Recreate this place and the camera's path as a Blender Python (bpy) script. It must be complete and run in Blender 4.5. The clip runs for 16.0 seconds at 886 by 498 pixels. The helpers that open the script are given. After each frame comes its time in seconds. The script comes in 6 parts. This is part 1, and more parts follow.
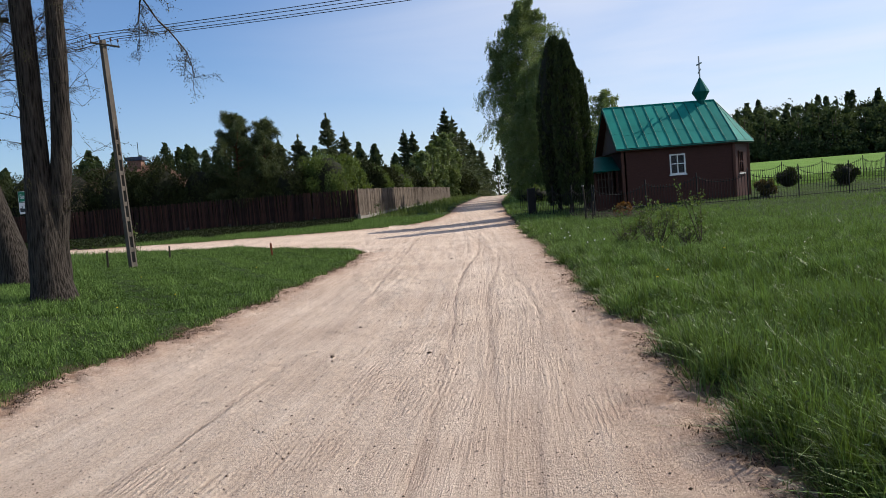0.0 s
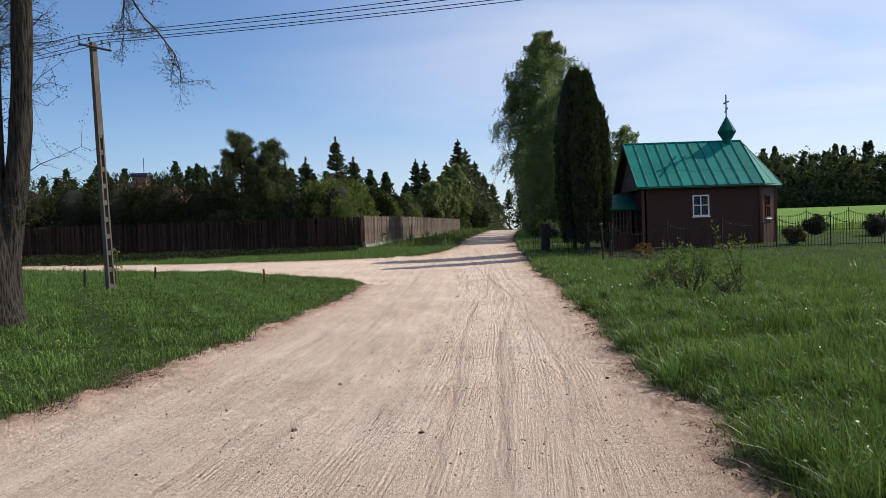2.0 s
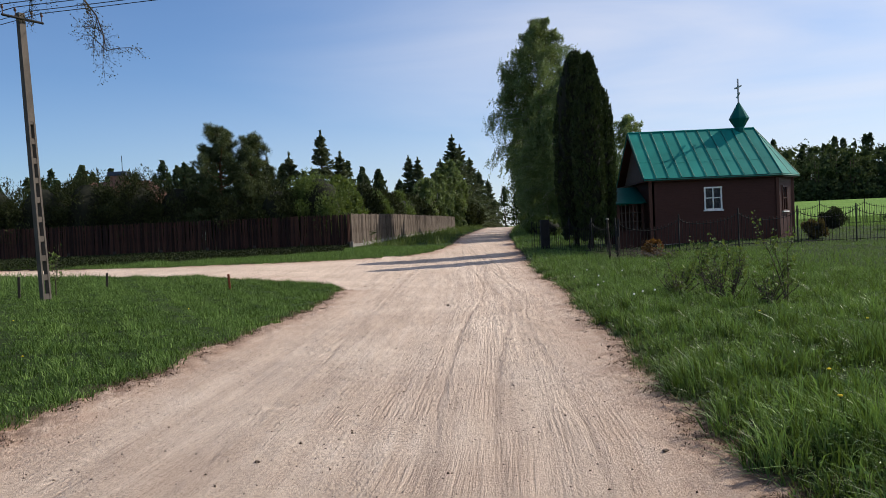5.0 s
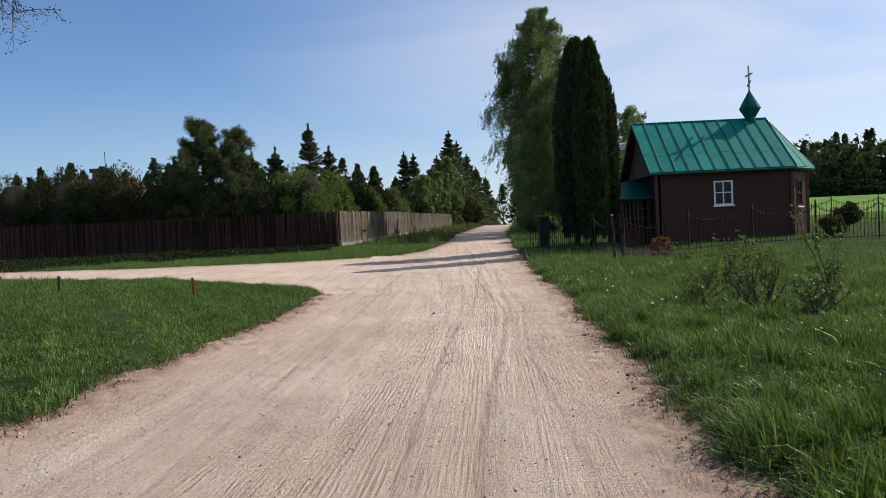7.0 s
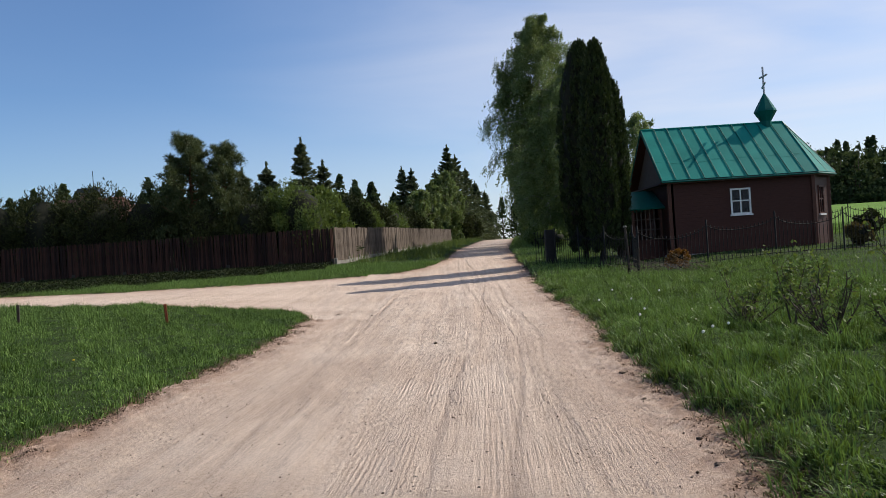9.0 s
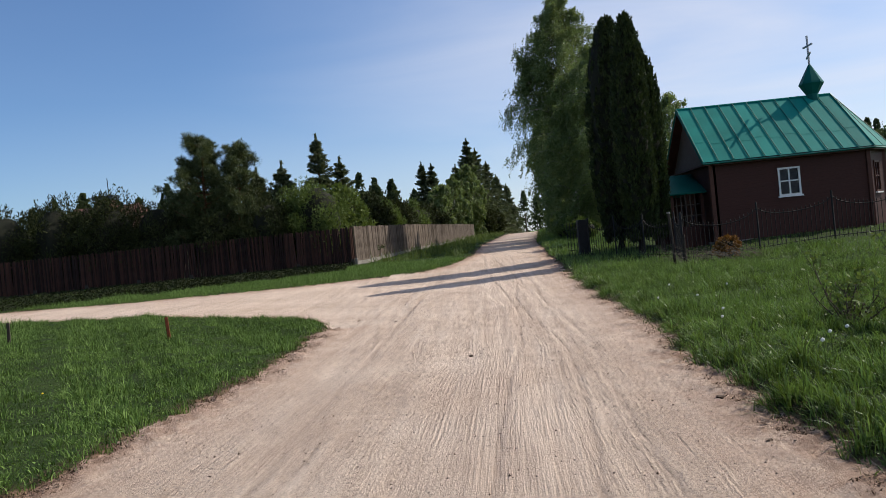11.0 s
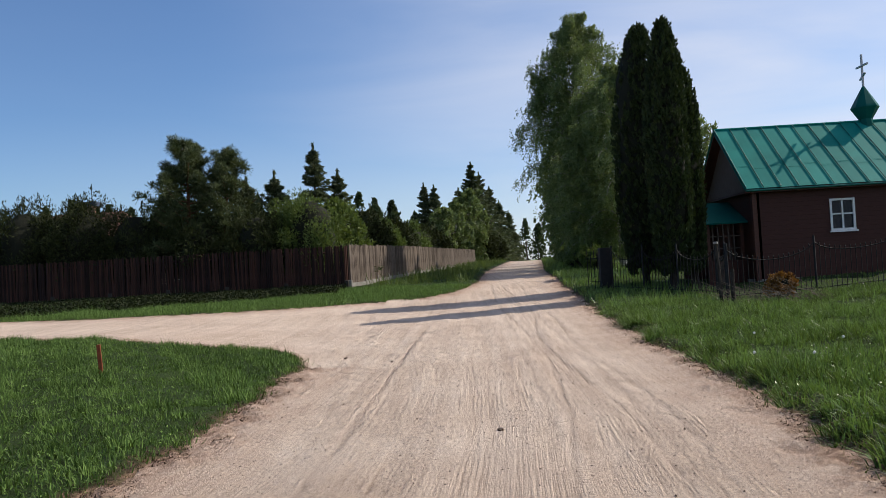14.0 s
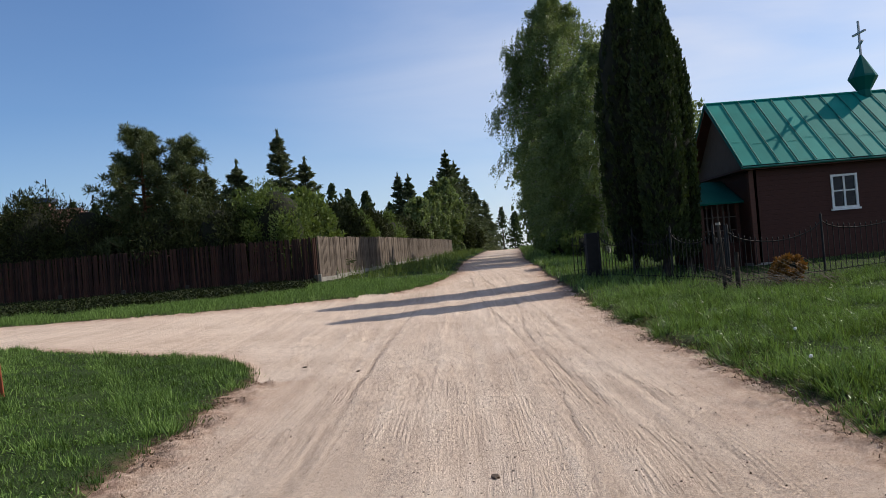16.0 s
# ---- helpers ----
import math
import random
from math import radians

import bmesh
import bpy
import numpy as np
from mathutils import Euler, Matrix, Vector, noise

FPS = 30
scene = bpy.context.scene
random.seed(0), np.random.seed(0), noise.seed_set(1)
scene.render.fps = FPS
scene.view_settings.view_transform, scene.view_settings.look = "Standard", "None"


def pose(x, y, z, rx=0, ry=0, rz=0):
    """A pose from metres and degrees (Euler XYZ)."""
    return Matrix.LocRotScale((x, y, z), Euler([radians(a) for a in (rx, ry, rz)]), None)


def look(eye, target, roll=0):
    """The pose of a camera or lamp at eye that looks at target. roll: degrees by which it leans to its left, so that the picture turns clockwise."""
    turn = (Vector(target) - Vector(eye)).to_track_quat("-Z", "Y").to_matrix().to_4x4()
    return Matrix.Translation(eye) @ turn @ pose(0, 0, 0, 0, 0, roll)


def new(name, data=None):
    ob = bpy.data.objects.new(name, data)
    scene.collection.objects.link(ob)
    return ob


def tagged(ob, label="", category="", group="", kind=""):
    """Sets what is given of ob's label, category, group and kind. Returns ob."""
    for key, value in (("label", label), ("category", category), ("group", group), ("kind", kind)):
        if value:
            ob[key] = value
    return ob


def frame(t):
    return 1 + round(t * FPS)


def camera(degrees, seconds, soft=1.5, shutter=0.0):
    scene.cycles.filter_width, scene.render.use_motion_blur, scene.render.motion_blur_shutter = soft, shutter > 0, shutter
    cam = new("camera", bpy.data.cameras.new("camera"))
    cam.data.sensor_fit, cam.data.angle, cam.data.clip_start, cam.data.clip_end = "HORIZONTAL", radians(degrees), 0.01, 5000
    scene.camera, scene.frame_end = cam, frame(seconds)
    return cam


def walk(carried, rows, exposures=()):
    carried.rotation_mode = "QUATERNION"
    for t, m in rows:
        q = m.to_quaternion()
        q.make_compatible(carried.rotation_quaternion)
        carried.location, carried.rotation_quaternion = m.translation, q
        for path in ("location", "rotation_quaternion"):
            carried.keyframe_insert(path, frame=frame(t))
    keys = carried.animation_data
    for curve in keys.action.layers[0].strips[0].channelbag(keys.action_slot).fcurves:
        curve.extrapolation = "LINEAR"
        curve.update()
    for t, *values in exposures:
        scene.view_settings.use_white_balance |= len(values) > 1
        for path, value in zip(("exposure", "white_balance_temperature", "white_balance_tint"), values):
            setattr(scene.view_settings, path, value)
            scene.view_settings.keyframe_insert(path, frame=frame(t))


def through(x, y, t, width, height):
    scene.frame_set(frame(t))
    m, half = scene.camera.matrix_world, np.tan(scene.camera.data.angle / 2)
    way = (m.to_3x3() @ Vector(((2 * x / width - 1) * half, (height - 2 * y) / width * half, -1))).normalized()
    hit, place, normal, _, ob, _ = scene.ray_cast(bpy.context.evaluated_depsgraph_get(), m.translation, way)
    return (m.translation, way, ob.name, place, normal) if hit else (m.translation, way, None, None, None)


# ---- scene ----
cam = camera(61.6, 16.0, soft=0.6)
PATH = [
    (0, (0.002, -0.068, 1.461), (0.006, 1.928, 1.337), -4.6),
    (0.5, (-0.04, 0.432, 1.444), (-0.037, 2.427, 1.313), -3.9),
    (1, (0.003, 0.845, 1.427), (0.001, 2.841, 1.291), -3.9),
    (1.5, (0.045, 1.188, 1.46), (0.032, 3.184, 1.329), -3.8),
    (2, (0.04, 1.703, 1.459), (0.027, 3.703, 1.421), -1.9),
    (2.5, (0.107, 2.109, 1.465), (0.1, 4.109, 1.448), -2.2),
    (3, (0.086, 2.514, 1.451), (0.066, 4.514, 1.436), -2.4),
    (3.5, (0.1, 2.996, 1.453), (0.079, 4.996, 1.441), -2.5),
    (4, (0.194, 3.441, 1.483), (0.176, 5.441, 1.468), -2.6),
    (4.2, (0.196, 3.602, 1.458), (0.184, 5.601, 1.415), -2.7),
    (6.3, (0.401, 5.477, 1.449), (0.405, 7.476, 1.405), -2.4),
    (6.5, (0.447, 5.699, 1.444), (0.453, 7.699, 1.402), -2.5),
    (7, (0.446, 6.174, 1.434), (0.447, 8.174, 1.385), -2.7),
    (7.5, (0.44, 6.64, 1.439), (0.458, 8.638, 1.35), -4.2),
    (8, (0.472, 7.05, 1.481), (0.501, 9.048, 1.398), -4.2),
    (8.5, (0.405, 7.478, 1.471), (0.408, 9.478, 1.469), -3.5),
    (9, (0.422, 7.922, 1.453), (0.426, 9.922, 1.445), -3.7),
    (9.2, (0.429, 8.139, 1.473), (0.431, 10.139, 1.468), -4.3),
    (11.3, (0.27, 9.938, 1.463), (0.213, 11.937, 1.445), -5.8),
    (11.5, (0.264, 10.179, 1.434), (0.213, 12.179, 1.413), -5.9),
    (12, (0.193, 10.639, 1.461), (0.15, 12.639, 1.436), -6.1),
    (12.5, (0.076, 11.113, 1.443), (0.033, 13.113, 1.422), -5.9),
    (13, (0.07, 11.638, 1.413), (0.029, 13.637, 1.389), -5.9),
    (13.5, (-0.002, 12.104, 1.447), (-0.052, 14.103, 1.439), -4.6),
    (14, (-0.03, 12.549, 1.446), (-0.075, 14.548, 1.499), -3.3),
    (14.5, (-0.007, 13.087, 1.441), (-0.051, 15.086, 1.462), -3.3),
    (15, (-0.033, 13.443, 1.449), (-0.06, 15.443, 1.467), -3.2),
    (15.5, (-0.002, 13.844, 1.453), (0.017, 15.844, 1.48), -4.7),
    (16, (-0.02, 14.339, 1.441), (-0.004, 16.339, 1.465), -4.7),
]
walk(cam, [(t, look(eye, target, roll)) for t, eye, target, roll in PATH], exposures=((0, 0.0), (4, -0.05), (7, -0.1), (16, -0.1)))

# ---- world, sun, exposure ----
SUN_AZ, SUN_EL = 67.5, 41.0          # degrees from +y towards +x, and above the horizon
world = bpy.data.worlds.new("sky")
scene.world = world
world.use_nodes = True


def link(nt, a, b):
    nt.links.new(a, b)


def build_sky():
    nt = world.node_tree
    nt.nodes.clear()
    out = nt.nodes.new("ShaderNodeOutputWorld")
    bg = nt.nodes.new("ShaderNodeBackground")
    sky = nt.nodes.new("ShaderNodeTexSky")
    sky.sky_type = "NISHITA"
    sky.sun_disc = False
    sky.sun_elevation, sky.sun_rotation = radians(SUN_EL), radians(SUN_AZ)
    sky.air_density, sky.dust_density, sky.ozone_density = 1.0, 0.5, 3.0
    # thin veils of high cloud, streaked along the wind
    tc = nt.nodes.new("ShaderNodeTexCoord")
    mp = nt.nodes.new("ShaderNodeMapping")
    mp.inputs["Rotation"].default_value = (0, 0.12, 0.6)
    mp.inputs["Scale"].default_value = (1.0, 1.6, 7.0)
    n1 = nt.nodes.new("ShaderNodeTexNoise")
    n1.inputs["Scale"].default_value, n1.inputs["Detail"].default_value = 1.6, 6.0
    n1.inputs["Roughness"].default_value = 0.5
    n1.inputs["Distortion"].default_value = 0.5
    ramp = nt.nodes.new("ShaderNodeValToRGB")
    ramp.color_ramp.elements[0].position, ramp.color_ramp.elements[1].position = 0.3, 0.75
    ramp.color_ramp.elements[0].color = (0.36, 0.36, 0.36, 1)
    mix = nt.nodes.new("ShaderNodeMix")
    mix.data_type = "RGBA"
    mul = nt.nodes.new("ShaderNodeMath")
    mul.operation = "MULTIPLY"
    mul.inputs[1].default_value = 0.8
    mix.inputs[7].default_value = (7.5, 7.6, 8.35, 1)
    link(nt, tc.outputs["Generated"], mp.inputs[0])
    link(nt, mp.outputs[0], n1.inputs[0])
    link(nt, n1.outputs[0], ramp.inputs[0])
    # the veil thickens towards the sun's side
    sep = nt.nodes.new("ShaderNodeSeparateXYZ")
    link(nt, tc.outputs["Generated"], sep.inputs[0])
    rise = nt.nodes.new("ShaderNodeMapRange")
    rise.interpolation_type = "SMOOTHSTEP"
    for i, val in enumerate((-0.35, 0.3, 0.04, 1.0)):
        rise.inputs[i + 1].default_value = val
    link(nt, sep.outputs[0], rise.inputs[0])
    thick = nt.nodes.new("ShaderNodeMath")
    thick.operation = "MULTIPLY"
    link(nt, ramp.outputs[0], thick.inputs[0])
    link(nt, rise.outputs[0], thick.inputs[1])
    haze = nt.nodes.new("ShaderNodeMapRange")
    haze.interpolation_type = "SMOOTHSTEP"
    for i, val in enumerate((0.0, 0.27, 0.6, 0.0)):
        haze.inputs[i + 1].default_value = val
    link(nt, sep.outputs[2], haze.inputs[0])
    side = nt.nodes.new("ShaderNodeMapRange")
    for i, val in enumerate((-0.6, 0.1, 0.15, 1.0)):
        side.inputs[i + 1].default_value = val
    link(nt, sep.outputs[0], side.inputs[0])
    veil = nt.nodes.new("ShaderNodeMath")
    veil.operation = "MULTIPLY"
    link(nt, haze.outputs[0], veil.inputs[0])
    link(nt, side.outputs[0], veil.inputs[1])
    both = nt.nodes.new("ShaderNodeMath")
    both.operation = "MAXIMUM"
    link(nt, thick.outputs[0], both.inputs[0])
    link(nt, veil.outputs[0], both.inputs[1])
    link(nt, both.outputs[0], mul.inputs[0])
    link(nt, mul.outputs[0], mix.inputs[0])
    deep = nt.nodes.new("ShaderNodeMix")
    deep.data_type, deep.blend_type = "RGBA", "MULTIPLY"
    deep.inputs[0].default_value = 1.0
    deep.inputs[7].default_value = (0.76, 0.94, 1.15, 1)
    link(nt, sky.outputs[0], deep.inputs[6])
    link(nt, deep.outputs[2], mix.inputs[6])
    link(nt, mix.outputs[2], bg.inputs[0])
    bg.inputs[1].default_value = 0.118
    link(nt, bg.outputs[0], out.inputs[0])


build_sky()
sun = new("sun", bpy.data.lights.new("sun", "SUN"))
sun.data.energy, sun.data.angle, sun.data.color = 5.1, radians(0.6), (1.0, 0.93, 0.82)
TO_SUN = Vector((math.sin(radians(SUN_AZ)) * math.cos(radians(SUN_EL)), math.cos(radians(SUN_AZ)) * math.cos(radians(SUN_EL)), math.sin(radians(SUN_EL))))
sun.matrix_world = look(TO_SUN * 60, (0, 0, 0))


# ---- materials ----
class Nodes:
    """A small builder for node materials."""

    def __init__(self, name):
        self.mat = bpy.data.materials.new(name)
        self.mat.use_nodes = True
        self.nt = self.mat.node_tree
        self.bsdf = self.nt.nodes["Principled BSDF"]
        self.out = self.nt.nodes["Material Output"]
        self.bsdf.inputs["Specular IOR Level"].default_value = 0.3

    def node(self, kind, **inputs):
        n = self.nt.nodes.new(kind)
        for k, v in inputs.items():
            n.inputs[k.replace("_", " ")].default_value = v
        return n

    def link(self, a, b):
        self.nt.links.new(a, b)
        return self

    def coords(self, kind="Object", scale=(1, 1, 1)):
        tc, mp = self.node("ShaderNodeTexCoord"), self.node("ShaderNodeMapping")
        mp.inputs["Scale"].default_value = scale
        self.link(tc.outputs[kind], mp.inputs[0])
        return mp.outputs[0]

    def noise(self, scale, detail=4.0, vec=None, rough=0.6):
        n = self.node("ShaderNodeTexNoise", Scale=scale, Detail=detail, Roughness=rough)
        if vec is not None:
            self.link(vec, n.inputs["Vector"])
        return n.outputs[0]

    def ramp(self, fac, *stops):
        r = self.node("ShaderNodeValToRGB")
        e = r.color_ramp.elements
        while len(e) < len(stops):
            e.new(0.5)
        for el, (p, c) in zip(e, stops):
            el.position, el.color = p, (*c, 1) if len(c) == 3 else c
        self.link(fac, r.inputs[0])
        return r.outputs[0]

    def mix(self, fac, a, b, mode="MIX"):
        m = self.node("ShaderNodeMix")
        m.data_type, m.blend_type = "RGBA", mode
        for sock, v in ((0, fac), (6, a), (7, b)):
            if isinstance(v, (int, float)):
                m.inputs[sock].default_value = v
            elif isinstance(v, tuple):
                m.inputs[sock].default_value = (*v, 1)
            else:
                self.link(v, m.inputs[sock])
        return m.outputs[2]

    def math(self, op, a, b=0.0):
        m = self.node("ShaderNodeMath")
        m.operation = op
        for i, v in enumerate((a, b)):
            if isinstance(v, (int, float)):
                m.inputs[i].default_value = v
            else:
                self.link(v, m.inputs[i])
        return m.outputs[0]

    def attr(self, name):
        a = self.node("ShaderNodeAttribute")
        a.attribute_name = name
        return a.outputs["Fac"]

    def random(self):
        return self.node("ShaderNodeObjectInfo").outputs["Random"]

    def bump(self, height, strength=0.3, distance=0.01):
        b = self.node("ShaderNodeBump", Strength=strength, Distance=distance)
        self.link(height, b.inputs["Height"])
        self.link(b.outputs[0], self.bsdf.inputs["Normal"])
        return self

    def base(self, col, rough=0.8, metal=0.0):
        if isinstance(col, tuple):
            self.bsdf.inputs["Base Color"].default_value = (*col, 1)
        else:
            self.link(col, self.bsdf.inputs["Base Color"])
        if isinstance(rough, (int, float)):
            self.bsdf.inputs["Roughness"].default_value = rough
        else:
            self.link(rough, self.bsdf.inputs["Roughness"])
        self.bsdf.inputs["Metallic"].default_value = metal
        return self


def m_leaf(name, dark, light, through=0.35, rough=0.55, spec=0.3):
    n = Nodes(name)
    tone = n.attr("tone")
    col = n.ramp(tone, (0.0, dark), (1.0, light))
    n.base(col, rough)
    n.bsdf.inputs["Specular IOR Level"].default_value = spec
    tr = n.node("ShaderNodeBsdfTranslucent")
    warm = n.mix(0.35, col, (light[0] * 1.5, light[1] * 1.5, light[2] * 0.6))
    n.link(warm, tr.inputs[0])
    ms = n.node("ShaderNodeMixShader")
    ms.inputs[0].default_value = through
    n.link(n.bsdf.outputs[0], ms.inputs[1]).link(tr.outputs[0], ms.inputs[2])
    n.link(ms.outputs[0], n.out.inputs[0])
    return n.mat


def m_two(name, a, b, scale=3.0, rough=0.8, bump=0.3, dist=0.01, stretch=(1, 1, 1), metal=0.0, fine=40.0, spread=0.0):
    """Two tones in patches with a finer grain over them."""
    n = Nodes(name)
    v = n.coords("Object", stretch)
    big, small = n.noise(scale, 5, v), n.noise(fine, 3, v)
    f = n.math("ADD", n.math("MULTIPLY", big, 0.7), n.math("MULTIPLY", small, 0.3))
    if spread:
        f = n.math("ADD", f, n.math("MULTIPLY", n.math("SUBTRACT", n.random(), 0.5), spread))
    n.base(n.ramp(f, (0.3, a), (0.7, b)), rough, metal)
    n.bump(f, bump, dist)
    return n.mat


def m_road():
    n = Nodes("packed_sand")
    pos = n.coords("Object")
    u, v = n.attr("across"), n.attr("along")
    edge = n.attr("edge")
    comb = n.node("ShaderNodeCombineXYZ")
    n.link(u, comb.inputs[0]).link(n.math("MULTIPLY", v, 0.025), comb.inputs[1])
    streak = n.noise(6.0, 5, comb.outputs[0], 0.7)
    fine_streak = n.noise(44.0, 3, comb.outputs[0], 0.6)
    # tracks that swing off into the side road
    turn = n.node("ShaderNodeCombineXYZ")
    n.link(n.attr("swing"), turn.inputs[0])
    n.link(n.math("MULTIPLY", v, 0.03), turn.inputs[1])
    arcs = n.noise(22.0, 4, turn.outputs[0], 0.6)
    arc_here = n.ramp(n.attr("junction"), (0.2, (0, 0, 0)), (0.8, (1, 1, 1)))
    worn = n.math("MULTIPLY", n.ramp(n.noise(0.9, 5, pos, 0.7), (0.4, (0.08, 0.08, 0.08)), (0.62, (1, 1, 1))), n.ramp(edge, (0.15, (0.15, 0.15, 0.15)), (0.9, (1, 1, 1))))
    tracks = n.ramp(n.mix(arc_here, fine_streak, arcs), (0.38, (0, 0, 0)), (0.5, (0.6, 0.6, 0.6)), (0.62, (1, 1, 1)))
    patch = n.noise(0.5, 5, pos)
    grain = n.noise(38.0, 5, pos, 0.75)
    grit = n.noise(120.0, 3, pos, 0.7)
    # tread: short bars across the tyre lanes
    wob = n.math("ADD", n.math("MULTIPLY", v, 120.0), n.math("MULTIPLY", n.noise(2.0, 2, pos), 6.0))
    lanes = n.ramp(streak, (0.54, (0, 0, 0)), (0.6, (1, 1, 1)))
    broken = n.ramp(n.noise(0.8, 3, pos), (0.5, (0, 0, 0)), (0.6, (1, 1, 1)))
    tread = n.math("MULTIPLY", n.math("MULTIPLY", n.math("SINE", wob), lanes), broken)
    # tyre bands with a few ribs, and single wheel lines
    band = n.math("MULTIPLY", n.attr("tyre"), n.ramp(n.noise(0.6, 3, pos), (0.42, (0.0, 0.0, 0.0)), (0.6, (1, 1, 1))))
    ribs = n.math("MULTIPLY", n.math("SINE", n.math("ADD", n.math("MULTIPLY", u, 150.0), n.math("MULTIPLY", n.noise(0.35, 2, pos), 2.5))), band)
    groove = n.attr("wheel_line")
    f = n.math("ADD", n.math("MULTIPLY", streak, 0.3), n.math("ADD", n.math("MULTIPLY", patch, 0.3), n.math("MULTIPLY", grain, 0.4)))
    col = n.ramp(f, (0.37, (0.47, 0.345, 0.262)), (0.48, (0.615, 0.472, 0.37)), (0.58, (0.73, 0.588, 0.478)))
    ruts = n.ramp(tracks, (0.0, (0.8, 0.78, 0.765)), (0.5, (1.0, 1.0, 1.0)), (1.0, (1.06, 1.06, 1.06)))
    col = n.mix(n.math("MULTIPLY", worn, 0.8), col, ruts, "MULTIPLY")
    gravel = n.ramp(n.noise(0.9, 3, comb.outputs[0]), (0.4, (0.35, 0.35, 0.35)), (0.6, (1, 1, 1)))
    specks = n.ramp(grit, (0.36, (0.2, 0.17, 0.15)), (0.46, (0.92, 0.92, 0.92)), (0.6, (1.14, 1.14, 1.14)))
    col = n.mix(n.math("MULTIPLY", gravel, 0.85), col, specks, "MULTIPLY")
    col = n.mix(n.math("MULTIPLY", band, 0.25), col, n.ramp(ribs, (0.0, (0.72, 0.7, 0.69)), (0.6, (1.05, 1.05, 1.05))), "MULTIPLY")
    col = n.mix(n.math("MULTIPLY", groove, 0.4), col, (0.36, 0.26, 0.2))
    # moister, redder sand along the margins
    damp = n.math("MULTIPLY", n.ramp(edge, (0.0, (1, 1, 1)), (1.3, (0, 0, 0))), n.ramp(n.noise(2.6, 6, pos, 0.7), (0.3, (0.2, 0.2, 0.2)), (0.58, (1, 1, 1))))
    col = n.mix(n.math("MULTIPLY", damp, 0.75), col, (0.4, 0.245, 0.168))
    crumbs = n.math("MULTIPLY", n.ramp(edge, (0.02, (1, 1, 1)), (0.4, (0, 0, 0))), n.ramp(n.noise(7.0, 5, pos, 0.7), (0.42, (0, 0, 0)), (0.56, (1, 1, 1))))
    col = n.mix(n.math("MULTIPLY", crumbs, 0.8), col, (0.17, 0.1, 0.068))
    n.base(col, 0.92)
    n.bsdf.inputs["Specular IOR Level"].default_value = 0.15
    h = n.math("MULTIPLY", tracks, n.math("MULTIPLY", worn, 0.22))
    for sock, k in ((grain, 0.7), (grit, 0.45), (streak, 0.8), (tread, 0.12), (ribs, 0.07), (groove, -0.4)):
        h = n.math("ADD", h, n.math("MULTIPLY", sock, k))
    n.bump(h, 1.0, 0.036)
    return n.mat


def m_soil():
    n = Nodes("grassy_soil")
    pos = n.coords("Object")
    f = n.math("ADD", n.math("MULTIPLY", n.noise(0.35, 6, pos), 0.5), n.math("MULTIPLY", n.noise(14.0, 4, pos), 0.5))
    col = n.ramp(f, (0.35, (0.018, 0.026, 0.008)), (0.55, (0.032, 0.052, 0.014)), (0.7, (0.062, 0.08, 0.026)))
    bare = n.math("MULTIPLY", n.ramp(n.attr("edge"), (0.05, (1, 1, 1)), (0.26, (0, 0, 0))), n.ramp(n.noise(5.0, 4, pos), (0.36, (0.1, 0.1, 0.1)), (0.6, (1, 1, 1))))
    col = n.mix(n.attr("field"), col, n.ramp(n.noise(0.2, 4, pos), (0.3, (0.1, 0.19, 0.03)), (0.7, (0.15, 0.25, 0.05))))
    rim = n.mix(n.ramp(n.math("ADD", n.attr("edge"), n.math("MULTIPLY", n.noise(9.0, 5, pos), 0.12)), (0.07, (0, 0, 0)), (0.14, (1, 1, 1))), (0.26, 0.165, 0.11), (0.075, 0.048, 0.034))
    col = n.mix(bare, col, rim)
    # shade before the wooden fence, put into the ground's colour
    col = n.mix(n.attr("fence_shade"), col, (0.016, 0.013, 0.008))
    n.base(col, 0.95)
    n.bsdf.inputs["Specular IOR Level"].default_value = 0.1
    n.bump(n.noise(30, 4, pos), 0.8, 0.05)
    return n.mat


def m_siding():
    n = Nodes("stained_boards")
    pos = n.coords("Object")
    sep = n.node("ShaderNodeSeparateXYZ")
    n.link(pos, sep.inputs[0])
    rows = n.math("FRACT", n.math("MULTIPLY", sep.outputs[2], 7.4))
    gap = n.ramp(rows, (0.0, (0, 0, 0)), (0.1, (1, 1, 1)), (1.0, (0.85, 0.85, 0.85)))
    gr = n.noise(5.0, 5, n.coords("Object", (1.5, 1.5, 16)))
    col = n.ramp(gr, (0.3, (0.037, 0.0095, 0.0062)), (0.7, (0.061, 0.0172, 0.011)))
    n.base(n.mix(0.2, col, gap, "MULTIPLY"), 0.62)
    n.bump(n.math("ADD", n.math("MULTIPLY", gap, 0.8), n.math("MULTIPLY", gr, 0.15)), 0.35, 0.012)
    return n.mat


def m_bark(name, dark, light, sx=9.0, sz=2.0, dist=0.04):
    n = Nodes(name)
    v = n.coords("Object", (sx, sx, sz))
    f = n.noise(1.3, 6, v, 0.7)
    w = n.node("ShaderNodeTexVoronoi", Scale=1.6)
    n.link(v, w.inputs["Vector"])
    h = n.math("MULTIPLY", f, n.math("ADD", w.outputs[0], 0.4))
    n.base(n.ramp(h, (0.2, dark), (0.6, light)), 0.95)
    n.bsdf.inputs["Specular IOR Level"].default_value = 0.1
    n.bump(h, 1.0, dist)
    return n.mat


